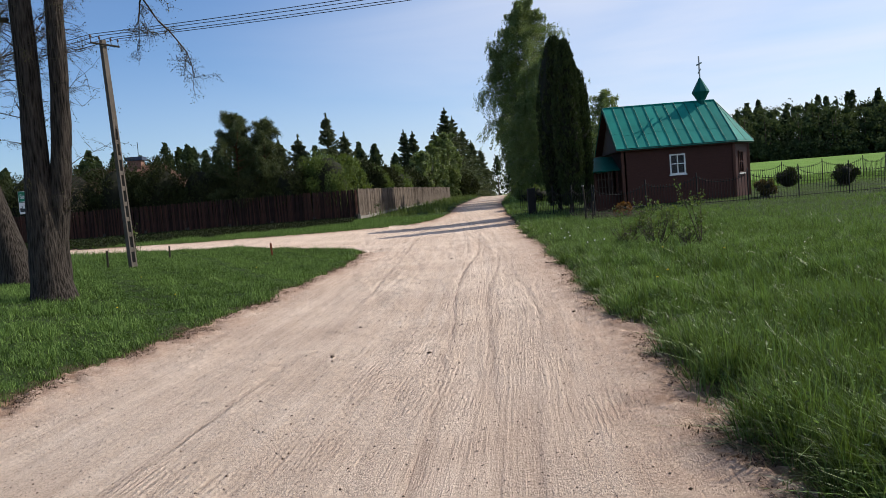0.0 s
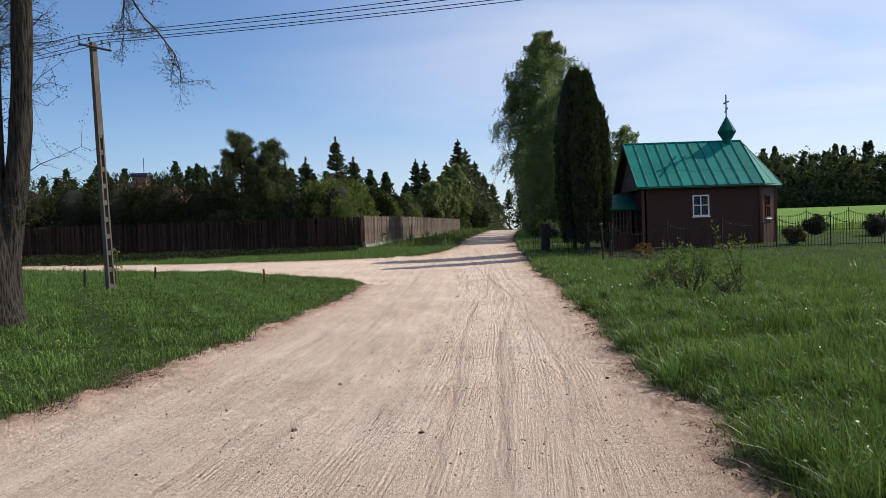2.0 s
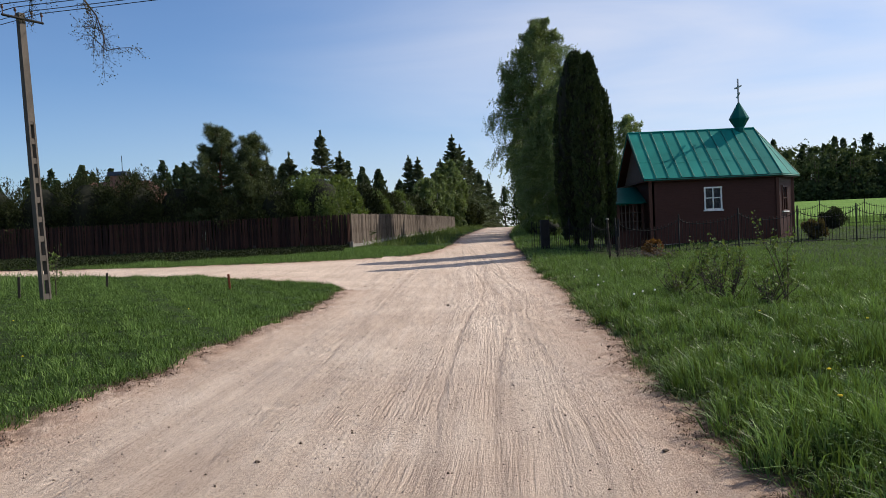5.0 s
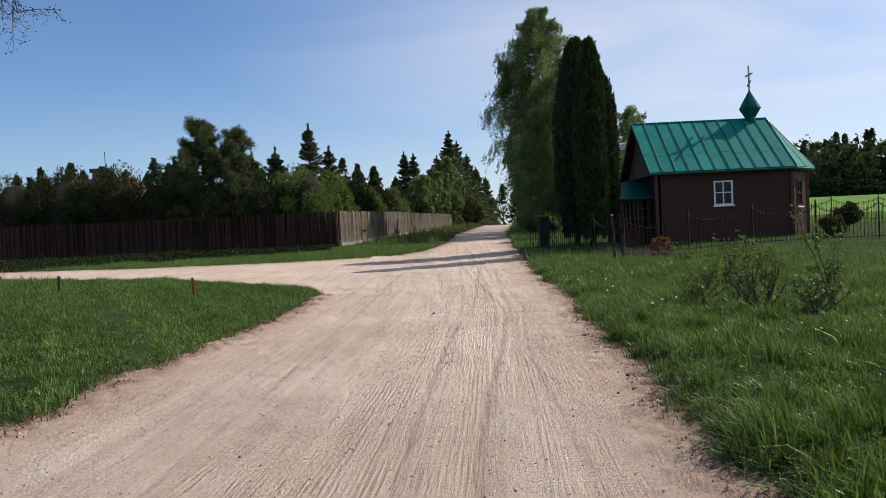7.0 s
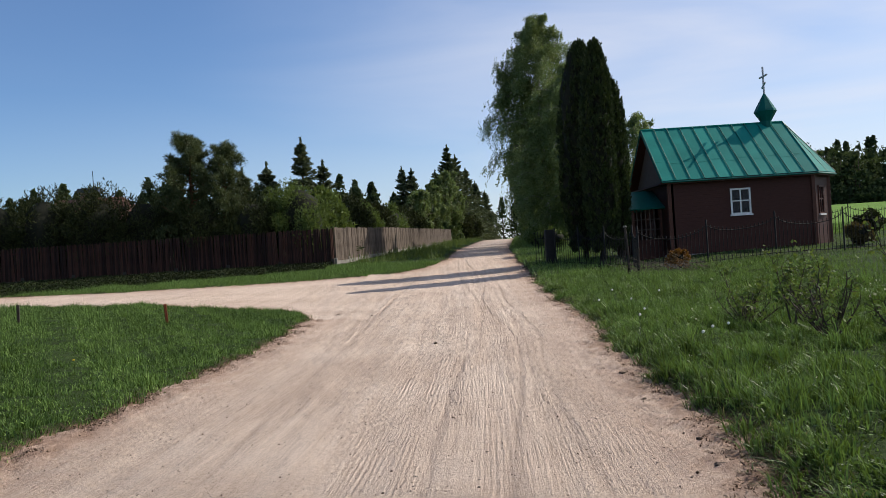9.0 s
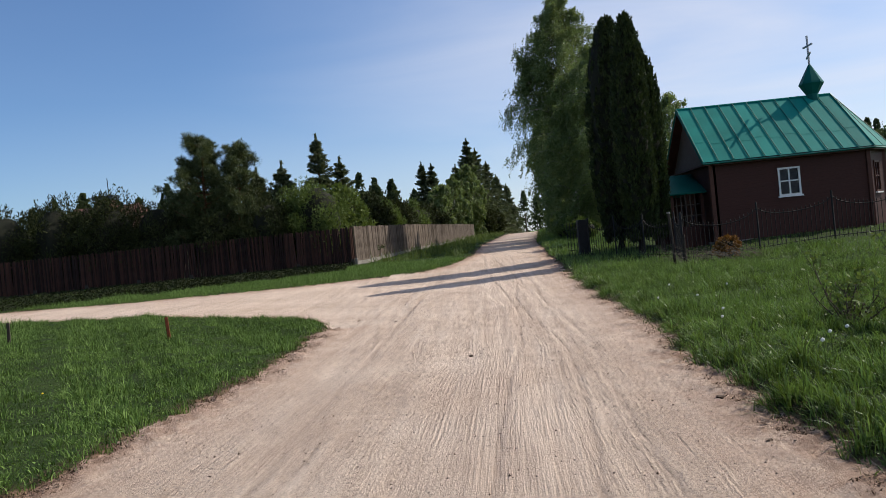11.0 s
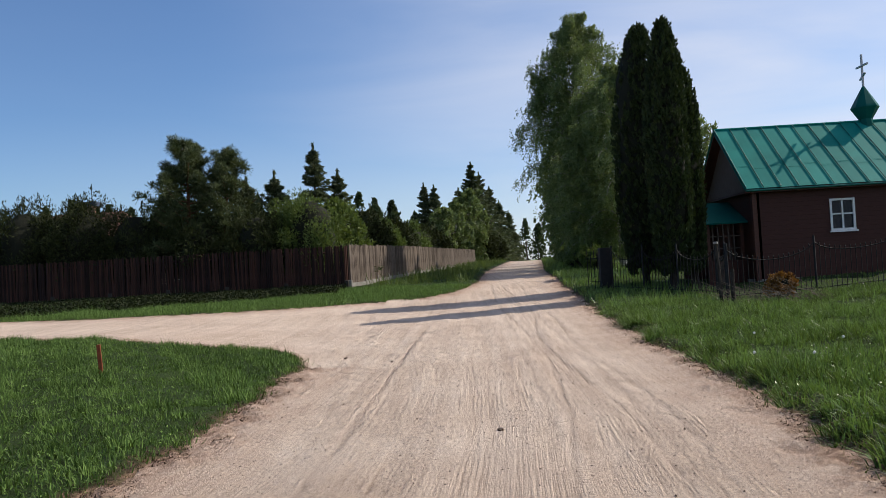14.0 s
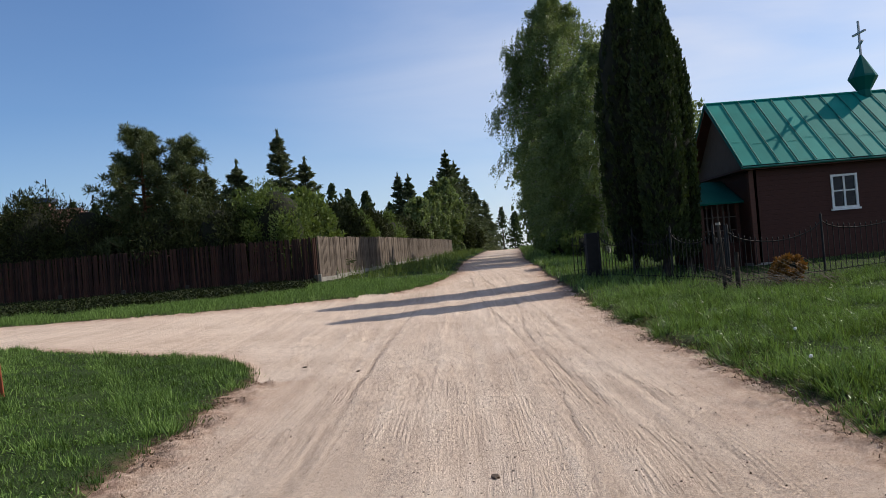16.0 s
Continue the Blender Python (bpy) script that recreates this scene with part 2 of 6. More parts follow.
def m_birch_bark():
    n = Nodes("birch_bark")
    v = n.coords("Object", (2.0, 2.0, 7.0))
    f = n.noise(2.2, 5, v, 0.7)
    n.base(n.ramp(f, (0.42, (0.06, 0.055, 0.05)), (0.5, (0.62, 0.58, 0.52))), 0.8)
    n.bump(f, 0.4, 0.01)
    return n.mat


def m_glass():
    n = Nodes("window_glass")
    n.base((0.012, 0.016, 0.024), 0.04)
    n.bsdf.inputs["Specular IOR Level"].default_value = 0.2
    n.bsdf.inputs["Alpha"].default_value = 0.85
    return n.mat


M_ROAD, M_SOIL, M_SIDING, M_GLASS = m_road(), m_soil(), m_siding(), m_glass()
M_GRASS = m_leaf("meadow_grass", (0.009, 0.023, 0.005), (0.21, 0.325, 0.085), 0.22, 0.42, 0.28)
M_LAWN = m_leaf("short_grass", (0.022, 0.048, 0.012), (0.2, 0.31, 0.082), 0.19, 0.6, 0.12)
M_STRAW = m_leaf("dry_grass", (0.2, 0.15, 0.08), (0.42, 0.34, 0.2), 0.2, 0.8)
M_LITTER = m_leaf("dry_litter", (0.035, 0.022, 0.015), (0.17, 0.105, 0.068), 0.1, 0.9)
M_WILT = m_leaf("verge_weeds", (0.05, 0.08, 0.02), (0.14, 0.17, 0.06), 0.3, 0.6)
M_BIRCH = m_leaf("birch_leaves", (0.05, 0.08, 0.024), (0.23, 0.29, 0.115), 0.38, 0.5, 0.35)
M_THUJA = m_leaf("thuja_sprays", (0.012, 0.022, 0.007), (0.055, 0.08, 0.02), 0.14, 0.7)
M_PINE = m_leaf("pine_needles", (0.03, 0.046, 0.02), (0.12, 0.145, 0.055), 0.2, 0.6)
M_SPRUCE = m_leaf("spruce_needles", (0.03, 0.046, 0.022), (0.13, 0.155, 0.075), 0.22, 0.6)
M_HEDGE = m_leaf("hedge_foliage", (0.011, 0.017, 0.006), (0.058, 0.069, 0.021), 0.13, 0.75, 0.15)
M_SHRUB = m_leaf("shrub_leaves", (0.045, 0.075, 0.018), (0.15, 0.2, 0.055), 0.32, 0.6, 0.2)
M_FOREST = m_leaf("forest_foliage", (0.026, 0.042, 0.022), (0.1, 0.13, 0.06), 0.25, 0.9, 0.08)
M_ORANGE = m_leaf("golden_foliage", (0.1, 0.045, 0.009), (0.29, 0.13, 0.022), 0.2, 0.6)
M_BROWNTIP = m_leaf("bronzed_foliage", (0.05, 0.035, 0.012), (0.13, 0.1, 0.03), 0.2, 0.7)
M_BUD = m_leaf("young_buds", (0.03, 0.03, 0.014), (0.09, 0.085, 0.038), 0.25, 0.7, 0.15)
# near-black filling for crowns; the shade inside foliage is put into its colour
M_CORE = m_two("foliage_shade", (0.007, 0.009, 0.004), (0.016, 0.017, 0.008), 3, 0.95, 0.6, 0.05)
M_BARK = m_bark("ridged_bark", (0.007, 0.006, 0.005), (0.07, 0.058, 0.049), 18.0, 2.2, 0.06)
M_TWIG = m_two("twig_bark", (0.035, 0.026, 0.02), (0.09, 0.07, 0.055), 6, 0.9)
M_PINEBARK = m_bark("pine_bark", (0.05, 0.03, 0.02), (0.2, 0.11, 0.06), 6, 2.5)
M_BIRCHBARK = m_birch_bark()
M_BIRCHLIMB = m_two("pale_birch_limbs", (0.09, 0.075, 0.06), (0.42, 0.38, 0.32), 3, 0.85)
M_ROOF = m_two("painted_sheet_roof", (0.005, 0.155, 0.132), (0.012, 0.232, 0.195), 1.2, 0.6, 0.12, 0.006, spread=0.25)
# darker than the main roof; shadow-side shade is put into this colour
M_ROOFDARK = m_two("cupola_sheet", (0.005, 0.085, 0.07), (0.01, 0.122, 0.1), 2.0, 0.4, 0.1, 0.005)
M_SEAM = m_two("roof_seam", (0.006, 0.1, 0.08), (0.012, 0.15, 0.12), 4, 0.5, 0.1, 0.005)
for m_ in (M_ROOF, M_ROOFDARK):
    m_.node_tree.nodes["Principled BSDF"].inputs["Specular IOR Level"].default_value = 0.06
M_WHITE = m_two("white_paint", (0.68, 0.68, 0.66), (0.8, 0.8, 0.78), 5, 0.5, 0.1, 0.003)
M_TRIMWOOD = m_two("brown_trim", (0.05, 0.016, 0.01), (0.095, 0.033, 0.02), 5, 0.55, 0.2, 0.004, (1, 1, 8))
M_PALEWOOD = m_two("weathered_boards", (0.065, 0.047, 0.038), (0.135, 0.104, 0.084), 4, 0.8, 0.3, 0.005, (8, 8, 1))
M_DARK = m_two("dim_interior", (0.012, 0.012, 0.013), (0.03, 0.028, 0.026), 3, 0.7)
M_IRON = m_two("black_iron", (0.009, 0.009, 0.01), (0.022, 0.021, 0.02), 6, 0.85, 0.2, 0.003, metal=0.0)
M_RAIL = m_two("worn_rail", (0.01, 0.009, 0.008), (0.022, 0.02, 0.018), 6, 0.75, 0.2, 0.003, metal=0.2)
M_STEEL = m_two("grey_steel", (0.3, 0.3, 0.3), (0.45, 0.45, 0.44), 6, 0.45, 0.1, 0.003, metal=0.7)
M_CONCRETE = m_two("old_concrete", (0.12, 0.11, 0.096), (0.3, 0.28, 0.25), 2.5, 0.92, 0.5, 0.01)
# darker copy of the concrete; the left footing's shade is put into its colour
M_SHADEFOOT = m_two("shaded_concrete", (0.02, 0.018, 0.014), (0.075, 0.066, 0.055), 2.0, 0.95, 0.5, 0.01)
M_POLE = m_two("pole_concrete", (0.065, 0.054, 0.045), (0.16, 0.134, 0.112), 3.0, 0.92, 0.4, 0.01, (1, 1, 0.5))
# slats of the shaded run: brown stain, with shade put into the colour
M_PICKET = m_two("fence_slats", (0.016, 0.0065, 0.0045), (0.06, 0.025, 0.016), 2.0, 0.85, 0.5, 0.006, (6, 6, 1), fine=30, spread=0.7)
# slats of the sunlit run: greyer wood, with sunlight put into the paler colour
M_GREY_SUNLIT = m_two("grey_sunlit_slats", (0.075, 0.055, 0.042), (0.19, 0.148, 0.118), 2.0, 0.88, 0.5, 0.006, (6, 6, 1), fine=30, spread=0.6)
M_DEAD = m_two("dead_stalk", (0.07, 0.055, 0.042), (0.17, 0.14, 0.11), 5, 0.9)
M_STAKE = m_two("painted_stake", (0.13, 0.03, 0.012), (0.32, 0.085, 0.035), 8, 0.8)
M_STONE = m_two("pebble", (0.13, 0.1, 0.085), (0.34, 0.28, 0.23), 9, 0.9)
M_CLOD = m_two("dark_clod", (0.06, 0.042, 0.03), (0.17, 0.12, 0.088), 9, 0.95)
M_SIGNGREEN = m_two("sign_green", (0.0, 0.17, 0.085), (0.0, 0.2, 0.1), 3, 0.4, 0.02)
M_SIGNWHITE = m_two("sign_white", (0.74, 0.74, 0.72), (0.82, 0.82, 0.8), 3, 0.4, 0.02)
M_SIGNBLACK = m_two("sign_black", (0.015, 0.015, 0.015), (0.03, 0.03, 0.03), 3, 0.5, 0.02)
M_TILEROOF = m_two("brown_roof_tiles", (0.12, 0.055, 0.04), (0.2, 0.1, 0.07), 5, 0.8)
M_BRICK = m_two("chimney_brick", (0.16, 0.08, 0.06), (0.26, 0.15, 0.11), 6, 0.9)
M_BLUE = m_two("blue_sheet", (0.03, 0.04, 0.07), (0.05, 0.07, 0.11), 4, 0.5)
M_WIRE = m_two("line_wire", (0.02, 0.02, 0.025), (0.05, 0.05, 0.055), 4, 0.6)
M_PORC = m_two("insulator", (0.08, 0.04, 0.03), (0.13, 0.07, 0.05), 4, 0.3)
M_FLUFF = m_two("seed_head", (0.6, 0.6, 0.57), (0.75, 0.75, 0.72), 20, 0.95)
M_YELLOW = m_two("yellow_petal", (0.6, 0.42, 0.01), (0.75, 0.55, 0.03), 20, 0.8)


# ---- mesh helpers ----
def tag_struct(ob, label, category):
    return tagged(ob, label, category, kind="structure")


def thing(name, x, y, z, label, category, group="", rz=0.0):
    """An Empty at a thing's base, to parent its parts."""
    ob = new(name)
    ob.empty_display_size = 0.2
    ob.matrix_basis = pose(x, y, z, 0, 0, rz)
    return tagged(ob, label, category, group)


def raw_mesh(name, verts, faces, mat, tone=None, attrs=None, smooth=False):
    """A mesh from numpy arrays: verts (n, 3), faces (m, 3 or 4)."""
    verts, faces = np.asarray(verts, np.float32), np.asarray(faces, np.int32)
    me = bpy.data.meshes.new(name)
    n, m, k = len(verts), len(faces), faces.shape[1]
    me.vertices.add(n)
    me.vertices.foreach_set("co", verts.ravel())
    me.loops.add(m * k)
    me.loops.foreach_set("vertex_index", faces.ravel())
    me.polygons.add(m)
    me.polygons.foreach_set("loop_start", np.arange(0, m * k, k, dtype=np.int32))
    me.update(calc_edges=True)
    if smooth:
        me.polygons.foreach_set("use_smooth", np.ones(m, bool))
    for key, val in {**({"tone": tone} if tone is not None else {}), **(attrs or {})}.items():
        a = me.attributes.new(key, "FLOAT", "POINT")
        a.data.foreach_set("value", np.asarray(val, np.float32))
    me.materials.append(mat)
    return me


def child(name, me, parent, label=""):
    ob = new(name, me)
    ob.parent = parent
    if label:
        tagged(ob, label)
    return ob


def fine_growth(name, me, parent, label=""):
    """Twigs too fine to pick apart, as one part."""
    return tagged(child(name, me, parent, label), kind="stuff")


def part(name, bm, material, parent=None, label="", smooth=False):
    """Links a bmesh as one mesh object under a thing or a part."""
    me = bpy.data.meshes.new(name)
    bmesh.ops.recalc_face_normals(bm, faces=bm.faces)
    if smooth:
        for f in bm.faces:
            f.smooth = True
    bm.to_mesh(me)
    bm.free()
    me.materials.append(material)
    ob = new(name, me)
    if parent is not None:
        ob.parent = parent
    if label:
        tagged(ob, label)
    return ob


def box(bm, x0, y0, z0, x1, y1, z1, bevel=0.0):
    b = bmesh.new()
    bmesh.ops.create_cube(b, size=1.0)
    for v in b.verts:
        v.co = Vector((x0 + (v.co.x + 0.5) * (x1 - x0), y0 + (v.co.y + 0.5) * (y1 - y0), z0 + (v.co.z + 0.5) * (z1 - z0)))
    if bevel:
        bmesh.ops.bevel(b, geom=b.edges[:], offset=bevel, segments=1, affect="EDGES")
    join(bm, b)
    return bm


def join(bm, b, m=None):
    """Adds the bmesh b to bm."""
    table = {}
    for v in b.verts:
        table[v] = bm.verts.new(m @ v.co if m else v.co)
    for f in b.faces:
        try:
            bm.faces.new([table[v] for v in f.verts])
        except ValueError:
            pass
    b.free()


def slab(bm, poly, thick):
    """A flat polygon given thickness against its normal."""
    pts = [Vector(p) for p in poly]
    nrm = (pts[1] - pts[0]).cross(pts[2] - pts[0]).normalized()
    low = [p - nrm * thick for p in pts]
    top = [bm.verts.new(p) for p in pts]
    bot = [bm.verts.new(p) for p in low]
    bm.faces.new(top)
    bm.faces.new(bot[::-1])
    for i in range(len(pts)):
        j = (i + 1) % len(pts)
        bm.faces.new((top[i], bot[i], bot[j], top[j]))
    return bm


def tube(verts, faces, pts, radii, sides=6):
    """Adds a tapered tube along pts to the two lists."""
    pts = [np.asarray(p, float) for p in pts]
    base = len(verts)
    for i, p in enumerate(pts):
        d = pts[min(i + 1, len(pts) - 1)] - pts[max(i - 1, 0)]
        d = d / (np.linalg.norm(d) + 1e-9)
        a = np.cross(d, (0.31, 0.95, 0.05) if abs(d[2]) > 0.7 else (0, 0, 1))
        a = a / (np.linalg.norm(a) + 1e-9)
        b = np.cross(d, a)
        for k in range(sides):
            w = 2 * math.pi * k / sides
            verts.append(p + radii[i] * (math.cos(w) * a + math.sin(w) * b))
    for i in range(len(pts) - 1):
        for k in range(sides):
            q = base + i * sides
            faces.append((q + k, q + (k + 1) % sides, q + sides + (k + 1) % sides, q + sides + k))


def rod(name, pts, radius, mat, parent=None, label="", sides=6):
    v, f = [], []
    r = radius if isinstance(radius, (list, tuple)) else [radius] * len(pts)
    tube(v, f, pts, r, sides)
    me = raw_mesh(name, v, f, mat, smooth=True)
    ob = new(name, me)
    ob.parent = parent
    if label:
        tagged(ob, label)
    return ob


def leaf_mesh(name, P, U, V, mat, tone):
    """Rhombic leaves: centres P, half widths U and half lengths V."""
    n = len(P)
    verts = np.empty((n, 4, 3), np.float32)
    verts[:, 0], verts[:, 1], verts[:, 2], verts[:, 3] = P - V, P + U - 0.15 * V, P + V, P - U - 0.15 * V
    faces = np.arange(n * 4, dtype=np.int32).reshape(n, 4)
    return raw_mesh(name, verts.reshape(-1, 3), faces, mat, tone=np.repeat(tone, 4))


def rand_dirs(rng, n):
    d = rng.normal(size=(n, 3))
    return d / np.linalg.norm(d, axis=1, keepdims=True)


def cross_dirs(rng, V):
    """For each direction in V a random one across it."""
    d = np.cross(V, rand_dirs(rng, len(V)))
    return d / (np.linalg.norm(d, axis=1, keepdims=True) + 1e-9)


def wave(x, y, s=1.0, k=0.0):
    """A cheap smooth field between about -1 and 1."""
    return (np.sin(1.3 * s * x + 0.7 * s * y + k) + np.sin(-0.8 * s * x + 1.9 * s * y + 1.7 * k + 1) + np.sin(2.9 * s * x + 2.3 * s * y + 2.3 * k + 2) * 0.6 + np.sin(5.1 * s * x - 4.3 * s * y + k) * 0.35) / 2.4


def smooth_step(a, b, v):
    t = np.clip((v - a) / (b - a), 0, 1)
    return t * t * (3 - 2 * t)


# ---- the lie of the land ----
LEVEL_Y = [-900, 20, 26, 31, 36, 42, 60, 90, 118, 160, 320, 1500]
LEVEL_Z = [0, 0, 0.05, 0.16, 0.37, 0.72, 1.12, 1.6, 1.9, 1.8, 1.5, 1.5]


YARD = 0.2        # rise of the chapel yard over the meadow


def land(x, y):
    h = np.interp(y, LEVEL_Y, LEVEL_Z)
    h = h + 0.28 * smooth_step(-3.2, -8, x) * (1 - smooth_step(26, 40, y)) + 0.12 * smooth_step(0, -5, x) * smooth_step(28, 38, y) * (1 - smooth_step(60, 90, y))
    h = h + YARD * smooth_step(7.5, 10.5, x) * smooth_step(24, 30.5, y) * (1 - smooth_step(36, 46, y))
    return h + 2.3 * smooth_step(45, 150, y) * smooth_step(14, 45, x)


def left_edge(y):
    return np.interp(y, [-60, 0, 3, 6.4, 9.2, 13.9, 16.5, 19.5, 24], [-4.9, -4.7, -4.35, -3.95, -3.5, -3.05, -2.82, -2.58, -2.5])


def right_edge(y):
    return np.interp(y, [-60, 0, 3.2, 5, 6.2, 8.2, 10, 12.5, 14.5, 17, 19.3, 21, 23.7, 28.6, 33, 39.4, 52.5, 118, 400], [0.6, 1.5, 1.62, 1.74, 1.87, 2.0, 2.08, 2.28, 2.42, 2.58, 2.82, 2.92, 3.05, 3.2, 3.4, 3.6, 4.46, 11.4, 42])


def far_left_edge(y):
    return np.interp(y, [36.5, 37.2, 39, 42.5, 56, 118, 400], [-2.9, -1.5, -0.45, 0.55, 1.35, 7.0, 37])


def side_near(x):
    """y of the near margin of the side road, by x."""
    return np.interp(x, [-90, -40, -20, -13.8, -8.7, -6.3, -3.7, -2.97, -2.5], [62, 44.5, 35.2, 31.2, 28.3, 27.3, 26.6, 25.4, 23.9])


def side_far(x):
    return np.interp(x, [-90, -40, -21, -15, -12, -9, -7.5, -6, -4.6, -2.9], [67, 46.8, 37.4, 35.9, 35.0, 34.6, 34.6, 35.0, 35.5, 36.5])


def road_depth(x, y):
    """How far inside the road a place lies, about in metres; negative on the verge."""
    x, y = np.broadcast_arrays(np.asarray(x, float), np.asarray(y, float))
    rag = 0.10 * wave(x, y, 1.1) + 0.06 * wave(x, y, 3.1, 2.0) + 0.035 * wave(x, y, 8.0, 1.0)
    east = right_edge(y) - x
    west_near = x - left_edge(y)
    west_far = x - far_left_edge(y)
    main = np.where(y < 23.9, west_near, np.where(y > 37.0, west_far, 9.0))
    side = np.minimum(y - side_near(x), side_far(x) - y)
    left = np.where(x < -2.5, np.where(y < 23.9, np.minimum(west_near, 9), side), main)
    left = np.where((y >= 23.9) & (y <= 37.0) & (x >= -2.5), 9.0, left)
    left = np.where((x < -2.5) & (y < 23.9), np.maximum(west_near, side), left)
    d = np.minimum(east, left)
    return np.clip(d, -6, 3) + rag


def rut(u):
    """Cross section of the worn lanes."""
    s = 0.0
    for c, w, d in ((-1.55, 0.3, 0.012), (-0.55, 0.12, 0.006), (0.15, 0.3, 0.014), (0.62, 0.1, 0.008), (1.1, 0.16, 0.012), (1.5, 0.08, 0.009), (-2.4, 0.2, 0.01)):
        s = s - d * np.exp(-((u - c) / w) ** 2)
    return s


def tyre_bands(u, y):
    """Where tyres have left ribbed bands, 0 to 1."""
    m = np.zeros_like(u)
    for i, (c, w) in enumerate(((-2.1, .12), (-1.45, .13), (-.6, .11), (.15, .15), (.55, .1), (1.05, .12), (1.5, .1), (2.0, .1))):
        m = np.maximum(m, np.exp(-((u - c - .1 * np.sin(.23 * y + i * 1.9)) / w) ** 4))
    return m


def wheel_lines(u, y):
    m = np.zeros_like(u)
    for c, a, k, s in ((1.28, .16, .42, .3), (.82, .2, .27, 1.2), (1.72, .07, .6, 2.2), (-1.0, .25, .18, .4)):
        m = np.maximum(m, np.exp(-((u - c - a * np.sin(k * y + s)) / .035) ** 2))
    return m


def surface(x, y):
    d = road_depth(x, y)
    u = x - 0.5 * (left_edge(np.minimum(y, 24)) + right_edge(np.minimum(y, 24))) - 0.1 * np.sin(y * 0.21)
    inside = smooth_step(0.0, 0.35, d)
    z = land(x, y)
    z = z + inside * (rut(u) + 0.006 * wave(x, y, 4.0) + 0.008 * wave(x * 3, y * 0.4, 2.0))
    crumble = np.exp(-((d - 0.2) / 0.26) ** 2)
    z = z + crumble * (0.022 + 0.02 * wave(x, y, 7.0, 3.0) + 0.024 * wave(x, y, 16.0, 1.5) + 0.02 * wave(x, y, 31.0, 4.5))
    bank = smooth_step(0.05, -0.25, d)
    return z + bank * (0.05 + 0.03 * wave(x, y, 1.7, 4.0) + 0.05 * smooth_step(0, 1, x))


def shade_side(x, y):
    """Positive on the strip darkened as shade before the wooden fence, in metres from its outer margin."""
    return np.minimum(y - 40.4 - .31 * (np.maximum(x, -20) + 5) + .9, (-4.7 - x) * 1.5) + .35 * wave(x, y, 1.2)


def steps(*spans):
    out = []
    for a, b, s in spans:
        out.extend(np.arange(a, b - 1e-6, s))
    out.append(spans[-1][1])
    return np.array(out)


def build_ground():
    xs = steps((-900, -200, 100), (-200, -60, 14), (-60, -24, 3), (-24, -9, 0.5), (-9, -5, 0.16), (-5, 4.6, 0.052), (4.6, 9, 0.2), (9, 24, 0.6), (24, 60, 3), (60, 200, 14), (200, 900, 100))
    ys = steps((-400, -60, 40), (-60, -6, 4), (-6, 1.5, 0.5), (1.5, 28, 0.068), (28, 46, 0.14), (46, 125, 0.6), (125, 330, 8), (330, 1500, 90))
    X, Y = np.meshgrid(xs, ys)
    Z = surface(X, Y)
    D = road_depth(X, Y)
    U = X - 0.5 * (left_edge(np.minimum(Y, 24)) + right_edge(np.minimum(Y, 24))) - 0.1 * np.sin(Y * 0.21)
    nx, ny = len(xs), len(ys)
    idx = np.arange(nx * ny).reshape(ny, nx)
    quads = np.stack([idx[:-1, :-1], idx[:-1, 1:], idx[1:, 1:], idx[1:, :-1]], -1).reshape(-1, 4)
    co = np.stack([X, Y, Z], -1).reshape(-1, 3)
    d = D.ravel()
    on_road = d[quads].mean(1) > 0.0
    for name, pick, mat, label, cat in (("road", on_road, M_ROAD, "dry packed sand road with tyre tracks and crumbling edges", "road"), ("ground", ~on_road, M_SOIL, "green grassy meadow ground beside the sand road", "ground")):
        q = quads[pick]
        used, inv = np.unique(q, return_inverse=True)
        me = raw_mesh(name, co[used], inv.reshape(-1, 4), mat, attrs={"across": U.ravel()[used], "along": Y.ravel()[used], "edge": np.clip(np.abs(d[used]), 0, 2), "tyre": tyre_bands(U, Y).ravel()[used], "wheel_line": wheel_lines(U, Y).ravel()[used], "swing": np.where(X > -7, np.hypot(X + 7, np.maximum(Y - 22.5, 0)), Y - 22.5 + .35 * (X + 7)).ravel()[used], "junction": (smooth_step(15, 22, Y) * (1 - smooth_step(31, 37, Y)) * smooth_step(1.6, -.6, X)).ravel()[used], "fence_shade": (smooth_step(0, .8, shade_side(X, Y)) * (1 - smooth_step(43, 44, Y))).ravel()[used], "field": (smooth_step(42, 46, Y) * smooth_step(13, 16, X)).ravel()[used]}, smooth=True)
        tag_struct(new(name, me), label, cat)


build_ground()


def lz(x, y):
    return float(surface(np.array(x, float), np.array(y, float)))


